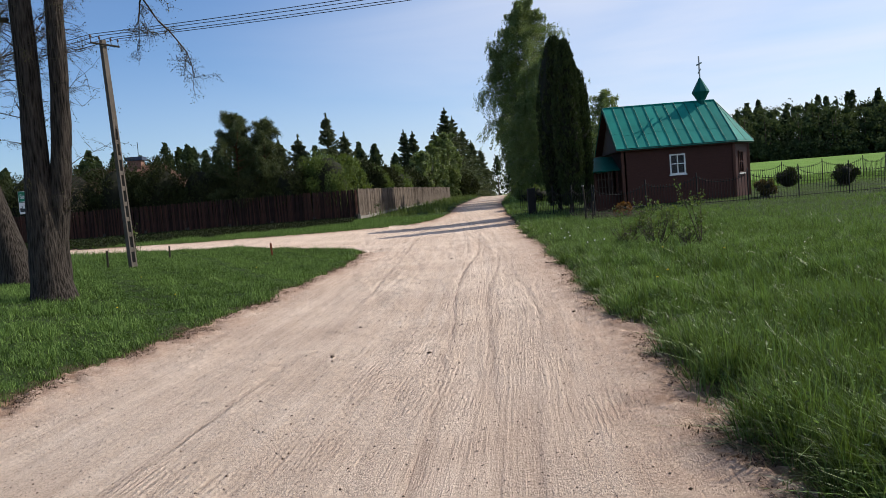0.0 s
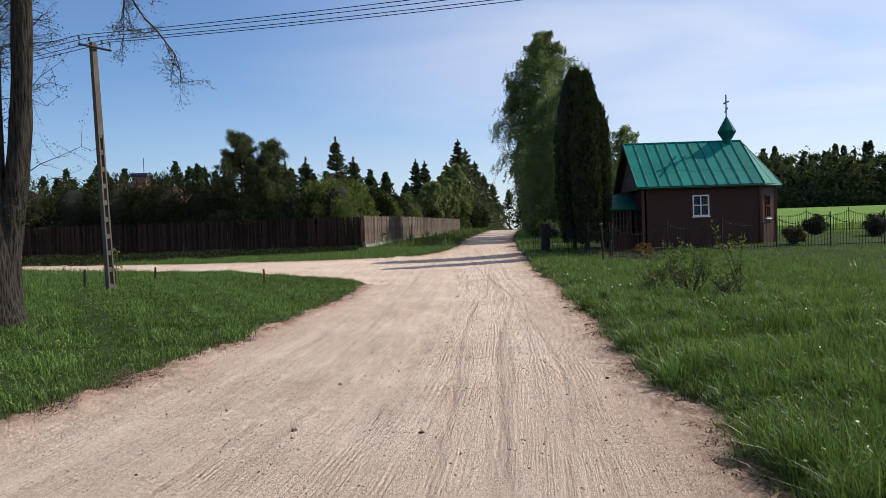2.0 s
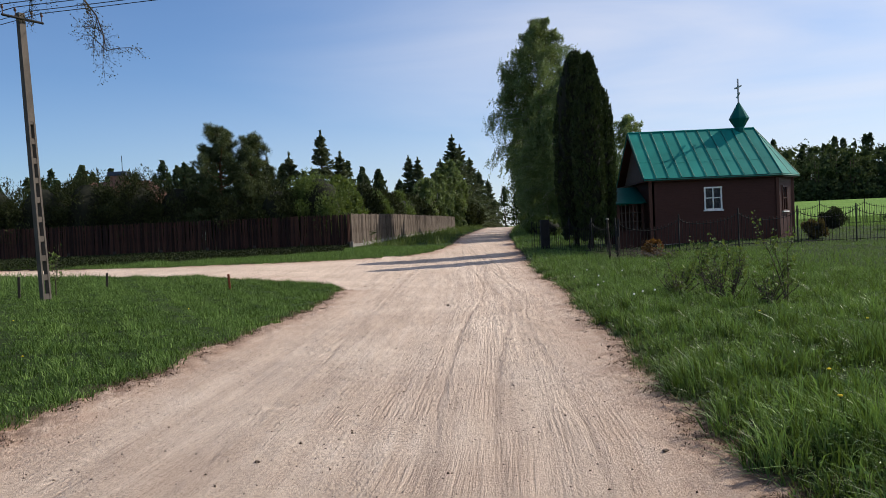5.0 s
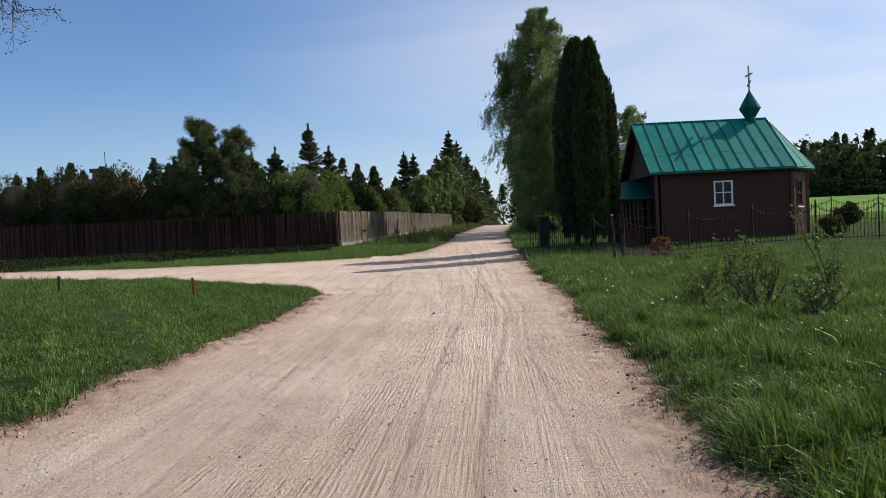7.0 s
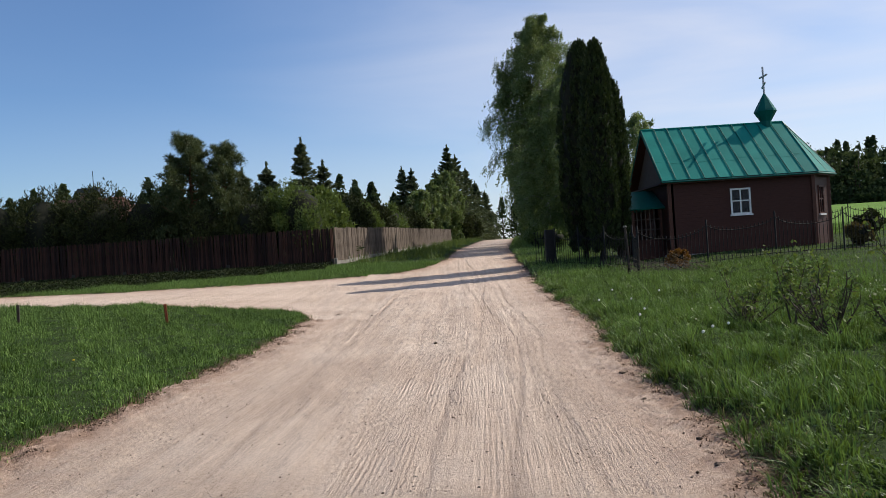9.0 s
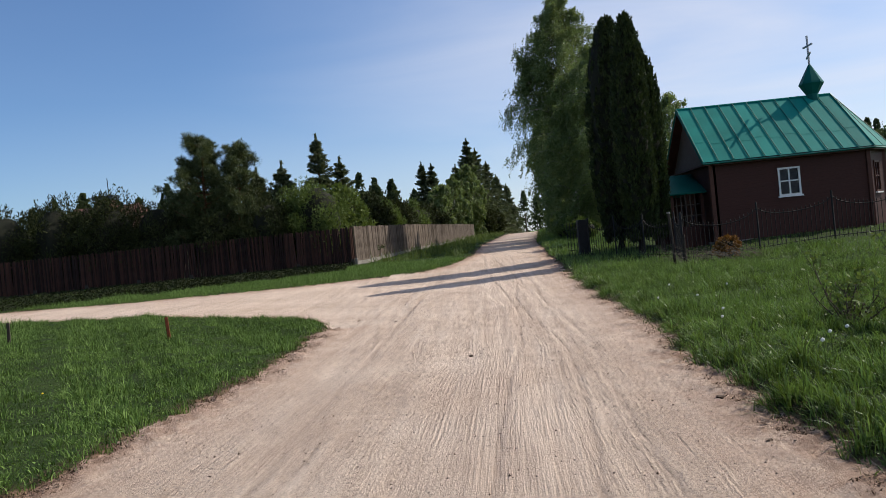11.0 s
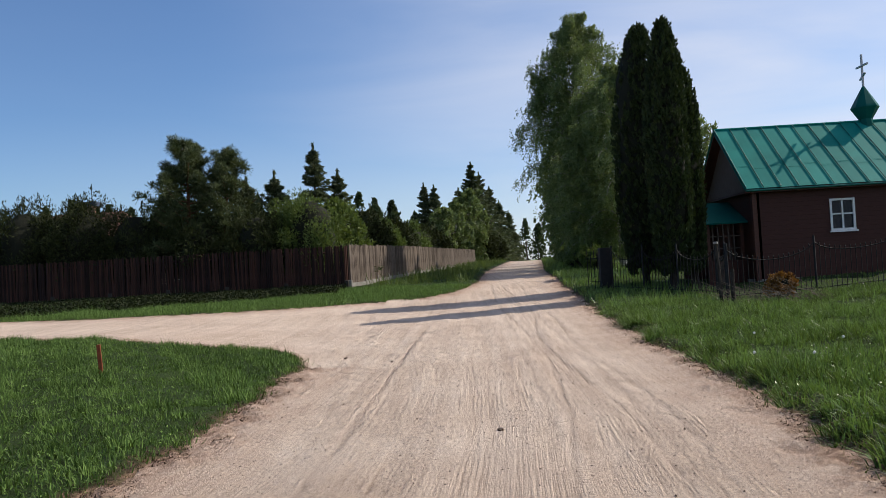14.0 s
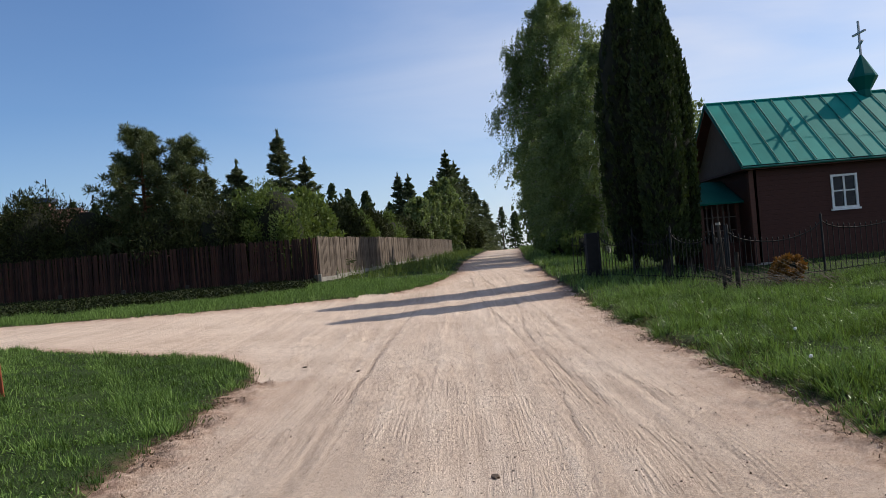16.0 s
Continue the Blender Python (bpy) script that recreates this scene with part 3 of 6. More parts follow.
# ---- the chapel ----
def build_chapel():
    X0, X1, Y0, Y1 = 8.75, 13.95, 34.75, 38.85      # plan of the nave
    YM, A = 36.8, 1.15
    G, WALL, EAVE, RIDGE = 0.25, 3.4, 3.27, 5.42
    c = thing("chapel", 11.3, 36.8, G, "small brown wooden chapel with a green sheet-metal roof", "chapel")
    o = Vector((11.3, 36.8, G))

    def at(*p):
        return Vector(p) - o

    # walls as one faceted ring, with thickness and the window openings cut through
    def wall(name, p, q, top, holes=(), thick=0.16):
        """A wall from p to q on the plan, facing to the right of that way."""
        p, q = Vector((*p, 0)), Vector((*q, 0))
        L = (q - p).length
        d = (q - p) / L
        nrm = Vector((d.y, -d.x, 0))
        bm = bmesh.new()
        us = sorted({0.0, L, *[h[0] for h in holes], *[h[2] for h in holes]})
        zs = sorted({0.1, top - G, *[h[1] for h in holes], *[h[3] for h in holes]})
        for ua, ub in zip(us, us[1:]):
            for za, zb in zip(zs, zs[1:]):
                if any(h[0] <= ua and ub <= h[2] and h[1] <= za and zb <= h[3] for h in holes):
                    continue
                b = bmesh.new()
                bmesh.ops.create_cube(b, size=1)
                for v in b.verts:
                    u, w, z = ua + (v.co.x + .5) * (ub - ua), (v.co.y - .5) * thick, za + (v.co.z + .5) * (zb - za)
                    v.co = p + d * u + nrm * w + Vector((0, 0, G + z)) - o
                join(bm, b)
        bmesh.ops.remove_doubles(bm, verts=bm.verts[:], dist=0.0005)
        return part(name, bm, M_SIDING, c)

    win = (10.95 - X0, 1.66, 11.68 - X0, 2.6)
    wall("wall", (X0, Y0), (X1, Y0), WALL, [win])
    wall("wall", (X1, Y0), (X1 + A, Y0 + A), WALL, [(0.52, 1.5, 1.05, 2.55)])
    wall("wall", (X1 + A, Y0 + A), (X1 + A, Y1 - A), WALL)
    wall("wall", (X1 + A, Y1 - A), (X1, Y1), WALL)
    wall("wall", (X1, Y1), (X0, Y1), WALL)
    wall("wall", (X0, Y1), (X0, Y0), WALL)
    bm = bmesh.new()
    ring = [(X0 - .05, Y0 - .05), (X1 + .02, Y0 - .05), (X1 + A + .05, Y0 + A - .02), (X1 + A + .05, Y1 - A + .02), (X1 + .02, Y1 + .05), (X0 - .05, Y1 + .05)]
    slab(bm, [at(x, y, G + .34) for x, y in ring], 0.9)
    part("plinth", bm, M_CONCRETE, c, "low grey concrete plinth")
    for x, y in ((X0, Y0), (X1 + .01, Y0), (X1 + A, Y0 + A)):
        bm = bmesh.new()
        p = at(x, y, 0)
        box(bm, p.x - .07, p.y - .05, .3, p.x + .07, p.y + .09, WALL - G - .06, .01)
        part("corner_board", bm, M_TRIMWOOD, c)
    # gable with a paler weathered boarding
    bm = bmesh.new()
    slab(bm, [at(X0 - .01, Y0, EAVE), at(X0 - .01, YM, RIDGE - .12), at(X0 - .01, Y1, EAVE)], 0.08)
    part("gable", bm, M_PALEWOOD, c, "pale weathered boarding")
    # window towards the road side of the meadow
    def window(p, d, w, h, paint=M_WHITE, label="white painted cross-barred window"):
        """A cross-barred window: p lower corner, d the way along the wall."""
        p, d = Vector(p), Vector((*d, 0)).normalized()
        nrm = Vector((d.y, -d.x, 0))

        def bar(bm, u0, z0, u1, z1, n0, n1):
            b = bmesh.new()
            bmesh.ops.create_cube(b, size=1)
            for v in b.verts:
                v.co = p + d * (u0 + (v.co.x + .5) * (u1 - u0)) + nrm * (n0 + (v.co.y + .5) * (n1 - n0)) + Vector((0, 0, z0 + (v.co.z + .5) * (z1 - z0)))
            bmesh.ops.bevel(b, geom=b.edges[:], offset=.004, segments=1, affect="EDGES")
            join(bm, b)
        bm = bmesh.new()
        f = 0.058
        bar(bm, 0, 0, w, f, -.06, .035)
        bar(bm, 0, h - f, w, h, -.06, .035)
        bar(bm, 0, f, f, h - f, -.06, .03)
        bar(bm, w - f, f, w, h - f, -.06, .03)
        bar(bm, w / 2 - .022, f, w / 2 + .022, h - f, -.05, .02)
        bar(bm, f, h * .52 - .02, w / 2 - .022, h * .52 + .02, -.05, .018)
        bar(bm, w / 2 + .022, h * .52 - .02, w - f, h * .52 + .02, -.05, .018)
        frame_ob = part("window", bm, paint, c, label)
        for i in range(2):
            for j in range(2):
                bm = bmesh.new()
                u0, u1 = (f, w / 2 - .022) if i == 0 else (w / 2 + .022, w - f)
                z0, z1 = (f, h * .52 - .02) if j == 0 else (h * .52 + .02, h - f)
                bar(bm, u0, z0, u1, z1, -.02, -.012)
                g = part("pane", bm, M_GLASS, frame_ob)
                g.visible_shadow = False
        bm = bmesh.new()
        bar(bm, -.04, -.05, w + .04, -.002, -.05, .07)
        part("sill", bm, M_WHITE, frame_ob)

    window(at(X0 + win[0], Y0, G + win[1]), (1, 0), win[2] - win[0], win[3] - win[1])
    dd = Vector((1, 1, 0)).normalized()
    window(at(X1, Y0, G + 1.5) + dd * .52, (1, 1), .53, 1.05, M_TRIMWOOD, "brown framed cross-barred window with a white sill")
    # dark block behind the glass; the room's dimness is put into its colour
    bm = bmesh.new()
    box(bm, X0 + .4 - o.x, Y0 + .5 - o.y, .35, X1 - o.x, Y1 - .5 - o.y, 3.0)
    part("interior", bm, M_DARK, c)
    # roof: sheet panels between standing seams
    OV, N = 0.3, 11
    xl, xr, xe = X0 - .32, 13.95, X1 + .1
    ye, yb = Y0 - OV, Y1 + OV
    ez = EAVE
    roof = part("roof", slab(bmesh.new(), [at(xl, ye + .02, ez - .05), at(xe, ye + .02, ez - .05), at(xr - .1, YM, RIDGE - .09), at(xl, YM, RIDGE - .09)], .06), M_TRIMWOOD, c, "green sheet-metal roof with standing seams")
    slab_b = bmesh.new()
    slab(slab_b, [at(xl, YM, RIDGE - .09), at(xr - .1, YM, RIDGE - .09), at(xe, yb - .02, ez - .05), at(xl, yb - .02, ez - .05)], .06)
    part("roof_deck", slab_b, M_TRIMWOOD, roof)
    for i in range(N):
        fa, fb = i / N, (i + 1) / N
        for face, y in (("front", ye), ("back", yb)):
            a, b_ = at(xl + (xe - xl) * fa, y, ez), at(xl + (xe - xl) * fb, y, ez)
            t0, t1 = at(xl + (xr - xl) * fa, YM, RIDGE), at(xl + (xr - xl) * fb, YM, RIDGE)
            dz = 0.004 * math.sin(i * 2.3)
            poly = [a, b_, t1, t0] if face == "front" else [t0, t1, b_, a]
            poly = [p + Vector((0, 0, dz)) for p in poly]
            part("roof_panel", slab(bmesh.new(), poly, .012), M_ROOF, roof)
            if face == "front":
                mid = a + (t0 - a) * (0.3 if i % 2 else 0.34)
                mid2 = b_ + (t1 - b_) * (0.3 if i % 2 else 0.34)
                rod("cross_seam", [mid + Vector((.03, -.004, .014)), mid2 + Vector((-.03, -.004, .014))], .004, M_ROOF, roof, sides=4)
            up = Vector((0, -.5 if face == "front" else .5, .8)) * .03
            rod("seam", [a + up, t0 + up], .018, M_SEAM, roof, sides=4)
    R = at(xr, YM, RIDGE)
    e = .27
    C = [at(xe, ye, ez), at(X1 + A + e, Y0 + A - .12, ez), at(X1 + A + e, Y1 - A + .12, ez), at(xe, yb, ez)]
    for p, q in zip(C, C[1:]):
        part("roof_panel", slab(bmesh.new(), [p, q, R], .03), M_ROOF, roof)
        rod("seam", [p + Vector((0, 0, .015)), R + Vector((0, 0, .015))], .02, M_SEAM, roof, sides=4)
        rod("seam", [(p + q) / 2 + Vector((0, 0, .015)), R + Vector((0, 0, .015))], .012, M_SEAM, roof, sides=4)
    rod("ridge_cap", [at(xl, YM, RIDGE + .01), at(xr, YM, RIDGE + .01)], .04, M_ROOF, roof, sides=6)
    for p, q in ((at(xl, ye, ez), at(xe, ye, ez)), (C[0], C[1]), (C[1], C[2]), (at(xl, ye, ez), at(xl, YM, RIDGE)), (at(xl, yb, ez), at(xl, YM, RIDGE))):
        n_ = Vector((0, 0, -.06))
        rod("eave_trim", [p + n_, q + n_], .035, M_SEAM, roof, sides=4)
    bm = bmesh.new()
    slab(bm, [p + Vector((0, 0, -.09)) for p in (at(xl, ye + .03, ez), *[Vector((v.x * .99, v.y * .99, v.z)) for v in C], at(xl, yb - .03, ez))], .03)
    part("soffit", bm, M_TRIMWOOD, roof)
    # cupola: drum, flared skirt, pointed cap
    cx = 13.32
    prof = [(.24, RIDGE - .35), (.2, RIDGE + .06), (.42, RIDGE + .43), (.39, RIDGE + .5), (.17, RIDGE + .9), (.035, RIDGE + 1.14)]
    bm = bmesh.new()
    rings = []
    for r, z in prof:
        rings.append([bm.verts.new(at(cx + r * math.cos(math.tau * (k + .5) / 8), YM + r * math.sin(math.tau * (k + .5) / 8), z)) for k in range(8)])
    for ra, rb in zip(rings, rings[1:]):
        for k in range(8):
            bm.faces.new((ra[k], ra[(k + 1) % 8], rb[(k + 1) % 8], rb[k]))
    bm.faces.new(rings[-1])
    cup = part("cupola", bm, M_ROOFDARK, c, "faceted dark green cupola")
    bm = bmesh.new()
    zc = RIDGE + 1.1
    p = at(cx, YM, 0)
    w = .028
    box(bm, p.x - w, p.y - w, zc - G, p.x + w, p.y + w, zc + 1.08 - G, .006)
    box(bm, p.x - w, p.y - .33, zc + .68 - G, p.x + w, p.y - w, zc + .735 - G)
    box(bm, p.x - w, p.y + w, zc + .68 - G, p.x + w, p.y + .33, zc + .735 - G)
    b = bmesh.new()
    bmesh.ops.create_cube(b, size=1)
    for v in b.verts:
        v.co = Vector((v.co.x * .05, v.co.y * .36, v.co.z * .05))
    join(bm, b, Matrix.Translation((p.x, p.y, zc + .36 - G)) @ Matrix.Rotation(radians(-28), 4, "X"))
    part("cross", bm, M_STEEL, cup, "grey metal slant-barred cross")
    # porch on the road side
    px0, py0, py1, pz = 7.55, 35.5, 38.1, 2.35
    bm = bmesh.new()
    for y in (py0 - .25, py1 + .25):
        poly = [at(px0 - .15, y, pz), at(X0 - .02, y, pz), at(X0 - .02, YM, pz + .72), at(px0 - .15, YM, pz + .72)]
        slab(bm, poly if y < YM else poly[::-1], .05)
    porch = part("porch", bm, M_ROOFDARK, c, "small gabled porch with a dark green sheet roof")
    bm = bmesh.new()
    box(bm, px0 - o.x, py0 - o.y, -.4, X0 - .02 - o.x, py0 + .12 - o.y, .95)
    part("porch_wall", bm, M_SIDING, porch)
    bm = bmesh.new()
    box(bm, px0 - o.x, py1 - .12 - o.y, -.4, X0 - .02 - o.x, py1 - o.y, 2.05)
    part("porch_wall", bm, M_SIDING, porch)
    for x in (px0 + .05, X0 - .12):
        bm = bmesh.new()
        box(bm, x - .05 - o.x, py0 + .01 - o.y, .95, x + .05 - o.x, py0 + .11 - o.y, 2.1)
        part("post", bm, M_TRIMWOOD, porch)
    for i in range(5):
        x = px0 + .2 + i * .16
        bm = bmesh.new()
        box(bm, x - .018 - o.x, py0 + .04 - o.y, .95, x + .018 - o.x, py0 + .075 - o.y, 2.05)
        part("glazing_bar", bm, M_PALEWOOD, porch)
    for z in (1.3, 1.68):
        bm = bmesh.new()
        box(bm, px0 + .1 - o.x, py0 + .078 - o.y, z, X0 - .17 - o.x, py0 + .1 - o.y, z + .035)
        part("glazing_bar", bm, M_PALEWOOD, porch)
    bm = bmesh.new()
    box(bm, X0 - .1 - o.x, 36.3 - o.y, .2, X0 - .18 - o.x, 37.3 - o.y, 2.2, .01)
    part("door", bm, M_TRIMWOOD, porch)


build_chapel()


# ---- wooden fence on a concrete footing ----
def picket_mesh(k, mat):
    """A rough half-round slat, 1.55 m long, with an uneven top."""
    rng = random.Random(k)
    w, h = 0.043 + 0.006 * rng.random(), 1.53 + 0.05 * rng.random()
    v, f = [], []
    bend = rng.uniform(-.012, .012)
    pts = [(0, 0, 0), (bend, 0, h * .5), (rng.uniform(-.012, .012), 0, h - .05), (rng.uniform(-.015, .015), 0, h)]
    tube(v, f, pts, [w, w * .97, w * .9, w * .35], 6)
    v = np.array(v)
    v[:, 1] *= 0.5
    return raw_mesh("picket", v, f, mat)


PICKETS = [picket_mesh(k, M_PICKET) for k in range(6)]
GREY_SUNLIT = [picket_mesh(k + 9, M_GREY_SUNLIT) for k in range(6)]


def box_line(bm, a, b, nrm, half, z0, z1):
    """A long box over the plan line from a to b."""
    c = []
    for z in (z0, z1):
        for p, s in ((a, 1), (b, 1), (b, -1), (a, -1)):
            c.append(bm.verts.new((p.x + nrm.x * half * s, p.y + nrm.y * half * s, z)))
    for q in ((0, 1, 2, 3), (4, 5, 6, 7), (0, 1, 5, 4), (1, 2, 6, 5), (2, 3, 7, 6), (3, 0, 4, 7)):
        bm.faces.new([c[i] for i in q])


def wooden_fence(name, p, q, label, spacing, limit, facing=1, slats=PICKETS, foot=M_CONCRETE):
    rng = random.Random(7)
    p, q = Vector((*p, 0)), Vector((*q, 0))
    L = (q - p).length
    d = (q - p) / L
    ang = math.atan2(d.y, d.x)
    nrm = Vector((d.y, -d.x, 0)) * facing
    f = thing(name, p.x, p.y, lz(p.x, p.y), label, "fence")
    o = Vector((p.x, p.y, lz(p.x, p.y)))

    def gz(s):
        a = p + d * s
        return float(land(np.array(a.x), np.array(a.y)))
    n = int(L / 2.45)
    for i in range(n):
        s0, s1 = i * L / n, (i + 1) * L / n
        zb = max(gz(s0), gz(s1)) + .2
        a, b = p + d * (s0 + .09), p + d * (s1 - .09)
        bm = bmesh.new()
        box_line(bm, a - o, b - o, nrm, .07, zb - .8 - o.z, zb - o.z)
        part("footing", bm, foot, f, "patchy concrete footing")
        for hz in (.35, 1.3):
            rod("rail", [Vector((*(p + d * s0 - nrm * .03).xy, zb + hz)) - o, Vector((*(p + d * s1 - nrm * .03).xy, zb + hz)) - o], .035, M_PICKET, f, sides=4)
    for i in range(n + 1):
        c = p + d * (i * L / n)
        z = gz(i * L / n)
        bm = bmesh.new()
        box(bm, -.08, -.08, -.4, .08, .08, .36, .015)
        ob = part("footing_post", bm, foot, f)
        ob.matrix_basis = pose(c.x - o.x, c.y - o.y, z - o.z, 0, 0, math.degrees(ang))
        rod("post", [Vector((*(c - nrm * .06).xy, z)) - o, Vector((*(c - nrm * .06).xy, z + 1.75)) - o], .055, M_PICKET, f)
    extra_v, extra_f = [], []
    s, count = 0.05, 0
    while s < L:
        i = min(int(s / (L / n)), n - 1)
        zb = max(gz(i * L / n), gz((i + 1) * L / n)) + .23
        c = p + d * s + nrm * (.02 + rng.uniform(-.008, .008))
        m = pose(c.x - o.x, c.y - o.y, zb - o.z - .03 + rng.uniform(-.016, .016), rng.gauss(0, .5), rng.gauss(0, 1.0), math.degrees(ang))
        me = slats[rng.randrange(6)]
        if count < limit:
            ob = child("picket", me, f)
            ob.matrix_basis = m
        else:
            base = len(extra_v)
            extra_v.extend(m @ v.co for v in me.vertices)
            extra_f.extend([base + k for k in poly.vertices] for poly in me.polygons)
        count += 1
        s += spacing * rng.uniform(.9, 1.1)
    if extra_f:
        ob = child("pickets_beyond", raw_mesh("pickets_beyond", [tuple(v) for v in extra_v], extra_f, slats[0].materials[0]), f)
        tagged(ob, kind="stuff")


wooden_fence("wooden_fence", (-4.62, 42.25), (-34.0, 43.6), "dark brown wooden slat fence on a concrete footing", .08, 300, -1, foot=M_SHADEFOOT)
wooden_fence("wooden_fence", (-4.5, 42.35), (1.75, 103.0), "sunlit grey-brown wooden slat fence beside the road", .084, 300, slats=GREY_SUNLIT)


# ---- iron fence of the chapel yard ----
def iron_picket():
    v, f = [], []
    tube(v, f, [(0, 0, 0), (0, 0, .93), (0, 0, .95), (0, 0, 1.0)], [.009, .009, .017, .001], 4)
    return raw_mesh("iron_picket", v, f, M_IRON)


IRON = iron_picket()


def iron_fence(points, bays, label, base=None):
    """Swagged iron fence through plan points, with so many bays in each stretch."""
    p0 = points[0]
    o = Vector((*p0, lz(*p0)))
    f = thing("iron_fence", *o, label, "fence")

    def gz(c):
        return float(land(np.array(c.x), np.array(c.y))) + .08
    for (a, b), nb in zip(zip(points, points[1:]), bays):
        a, b = Vector((*a, 0)), Vector((*b, 0))
        for i in range(nb):
            s, e = a + (b - a) * (i / nb), a + (b - a) * ((i + 1) / nb)
            rod("post", [Vector((s.x, s.y, gz(s) - .4)) - o, Vector((s.x, s.y, gz(s) + 1.4)) - o, Vector((s.x, s.y, gz(s) + 1.44)) - o], [.026, .026, .008], M_IRON, f)
            n = max(3, int((e - s).length / .125))
            rail = []
            for k in range(n + 1):
                t = k / n
                c = s + (e - s) * t
                h = 1.16 - .2 * 4 * t * (1 - t) + .1 * (2 * t - 1) ** 8
                rail.append(Vector((c.x, c.y, gz(c) + h)) - o)
                if 0 < k < n:
                    ob = child("picket", IRON, f)
                    ob.matrix_basis = Matrix.Translation(Vector((c.x, c.y, gz(c) + .04)) - o) @ Matrix.Diagonal((1, 1, h + .07, 1))
            rod("top_rail", rail, .014, M_RAIL, f, "worn curved rail", sides=5)
            rod("bottom_rail", [Vector((s.x, s.y, gz(s) + .12)) - o, Vector((e.x, e.y, gz(e) + .12)) - o], .013, M_IRON, f, sides=4)
    e = Vector((*points[-1], 0))
    rod("post", [Vector((e.x, e.y, gz(e) - .4)) - o, Vector((e.x, e.y, gz(e) + 1.4)) - o], .026, M_IRON, f)


iron_fence([(6.55, 31.1), (26.3, 31.9)], [9], "black iron fence with swagged top rail before the chapel")
iron_fence([(6.6, 31.35), (6.75, 32.5), (4.75, 36.2)], [1, 3], "black iron fence with swagged top rail beside the thujas")
iron_fence([(16.6, 46.6), (26.5, 46.1), (26.5, 32.2)], [4, 6], "black iron fence closing the back of the yard")


def gate_pillar():
    z = lz(4.6, 36.7)
    g = thing("gate_pillar", 4.55, 36.7, z, "dark metal gate pillar with side bars by the road", "gate")
    bm = bmesh.new()
    box(bm, -.1, -.2, -.3, .28, .2, 1.28, .02)
    part("pillar", bm, M_IRON, g)
    for i in range(4):
        rod("bar", [(-.16 - i * .1, .05 * i, -.1), (-.16 - i * .1, .05 * i, 1.22)], .012, M_IRON, g)
    for h in (.2, .95):
        rod("crossbar", [(-.1, 0, h), (-.5, .2, h)], .012, M_IRON, g)


gate_pillar()


def old_post():
    x, y = 5.9, 29.75
    z = lz(x, y)
    g = thing("old_post", x, y, z, "leaning dark weathered wooden post with pale cap beside the yard", "post")
    rod("shaft", [(0, 0, -.3), (-.02, 0, .7), (-.06, 0, 1.4)], [.042, .038, .036], M_BARK, g, sides=8)
    rod("cap", [(-.06, 0, 1.4), (-.063, 0, 1.45)], [.055, .045], M_CONCRETE, g, sides=8)
    g2 = thing("short_post", x + .28, y + .05, z, "dark short wooden post beside the yard", "post")
    rod("shaft", [(0, 0, -.3), (.01, 0, .8)], [.05, .045], M_BARK, g2, sides=8)


old_post()


# ---- power pole, wires ----
POLE = (-8.5, 20.4)
POLE_TURN = 66


def power_pole():
    x, y = POLE
    z = lz(x, y)
    g = thing("power_pole", x, y, z, "grey concrete power pole with ladder-like openings", "power pole")
    g.matrix_basis = pose(x, y, z, 0, -2.2, POLE_TURN)
    H = 6.2
    bm = bmesh.new()

    def half(zz):
        return .1 - .03 * zz / H

    def quadbox(xa0, xa1, xb0, xb1, za, zb, ya=.06, yb=.06):
        b = bmesh.new()
        vs = [b.verts.new(p) for p in ((xa0, -ya, za), (xa1, -ya, za), (xa1, ya, za), (xa0, ya, za), (xb0, -yb, zb), (xb1, -yb, zb), (xb1, yb, zb), (xb0, yb, zb))]
        for q in ((3, 2, 1, 0), (4, 5, 6, 7), (0, 1, 5, 4), (1, 2, 6, 5), (2, 3, 7, 6), (3, 0, 4, 7)):
            b.faces.new([vs[i] for i in q])
        join(bm, b)
    levels = [-.5, .12] + [.12 + .42 * i for i in range(1, 10)]
    w = .042
    top = levels[-1]
    for sgn in (-1, 1):
        for za, zb in zip(levels, levels[1:]):
            ha, hb = half(max(za, 0)), half(zb)
            xs = sorted((sgn * ha, sgn * (ha - w))), sorted((sgn * hb, sgn * (hb - w)))
            quadbox(*xs[0], *xs[1], za, zb)
    for zz in levels[1:]:
        h = half(zz) - w
        quadbox(-h, h, -h, h, zz - .06, zz + .06, .05, .05)
    quadbox(-half(top), half(top), -half(H), half(H), top, H, .06, .05)
    bmesh.ops.remove_doubles(bm, verts=bm.verts[:], dist=.0005)
    part("shaft", bm, M_POLE, g)
    arm = rod("crossarm", [(-.5, -.1, H - .14), (.46, -.1, H - .14)], .028, M_IRON, g, "dark steel crossarm", sides=4)
    for k in (-.48, -.19, .19, .43):
        ins = rod("insulator", [(k, -.1, H - .11), (k, -.1, H - .02), (k, -.1, H + .0), (k, -.1, H + .05), (k, -.1, H + .065)], [.01, .01, .03, .026, .01], M_PORC, arm, sides=8)


power_pole()


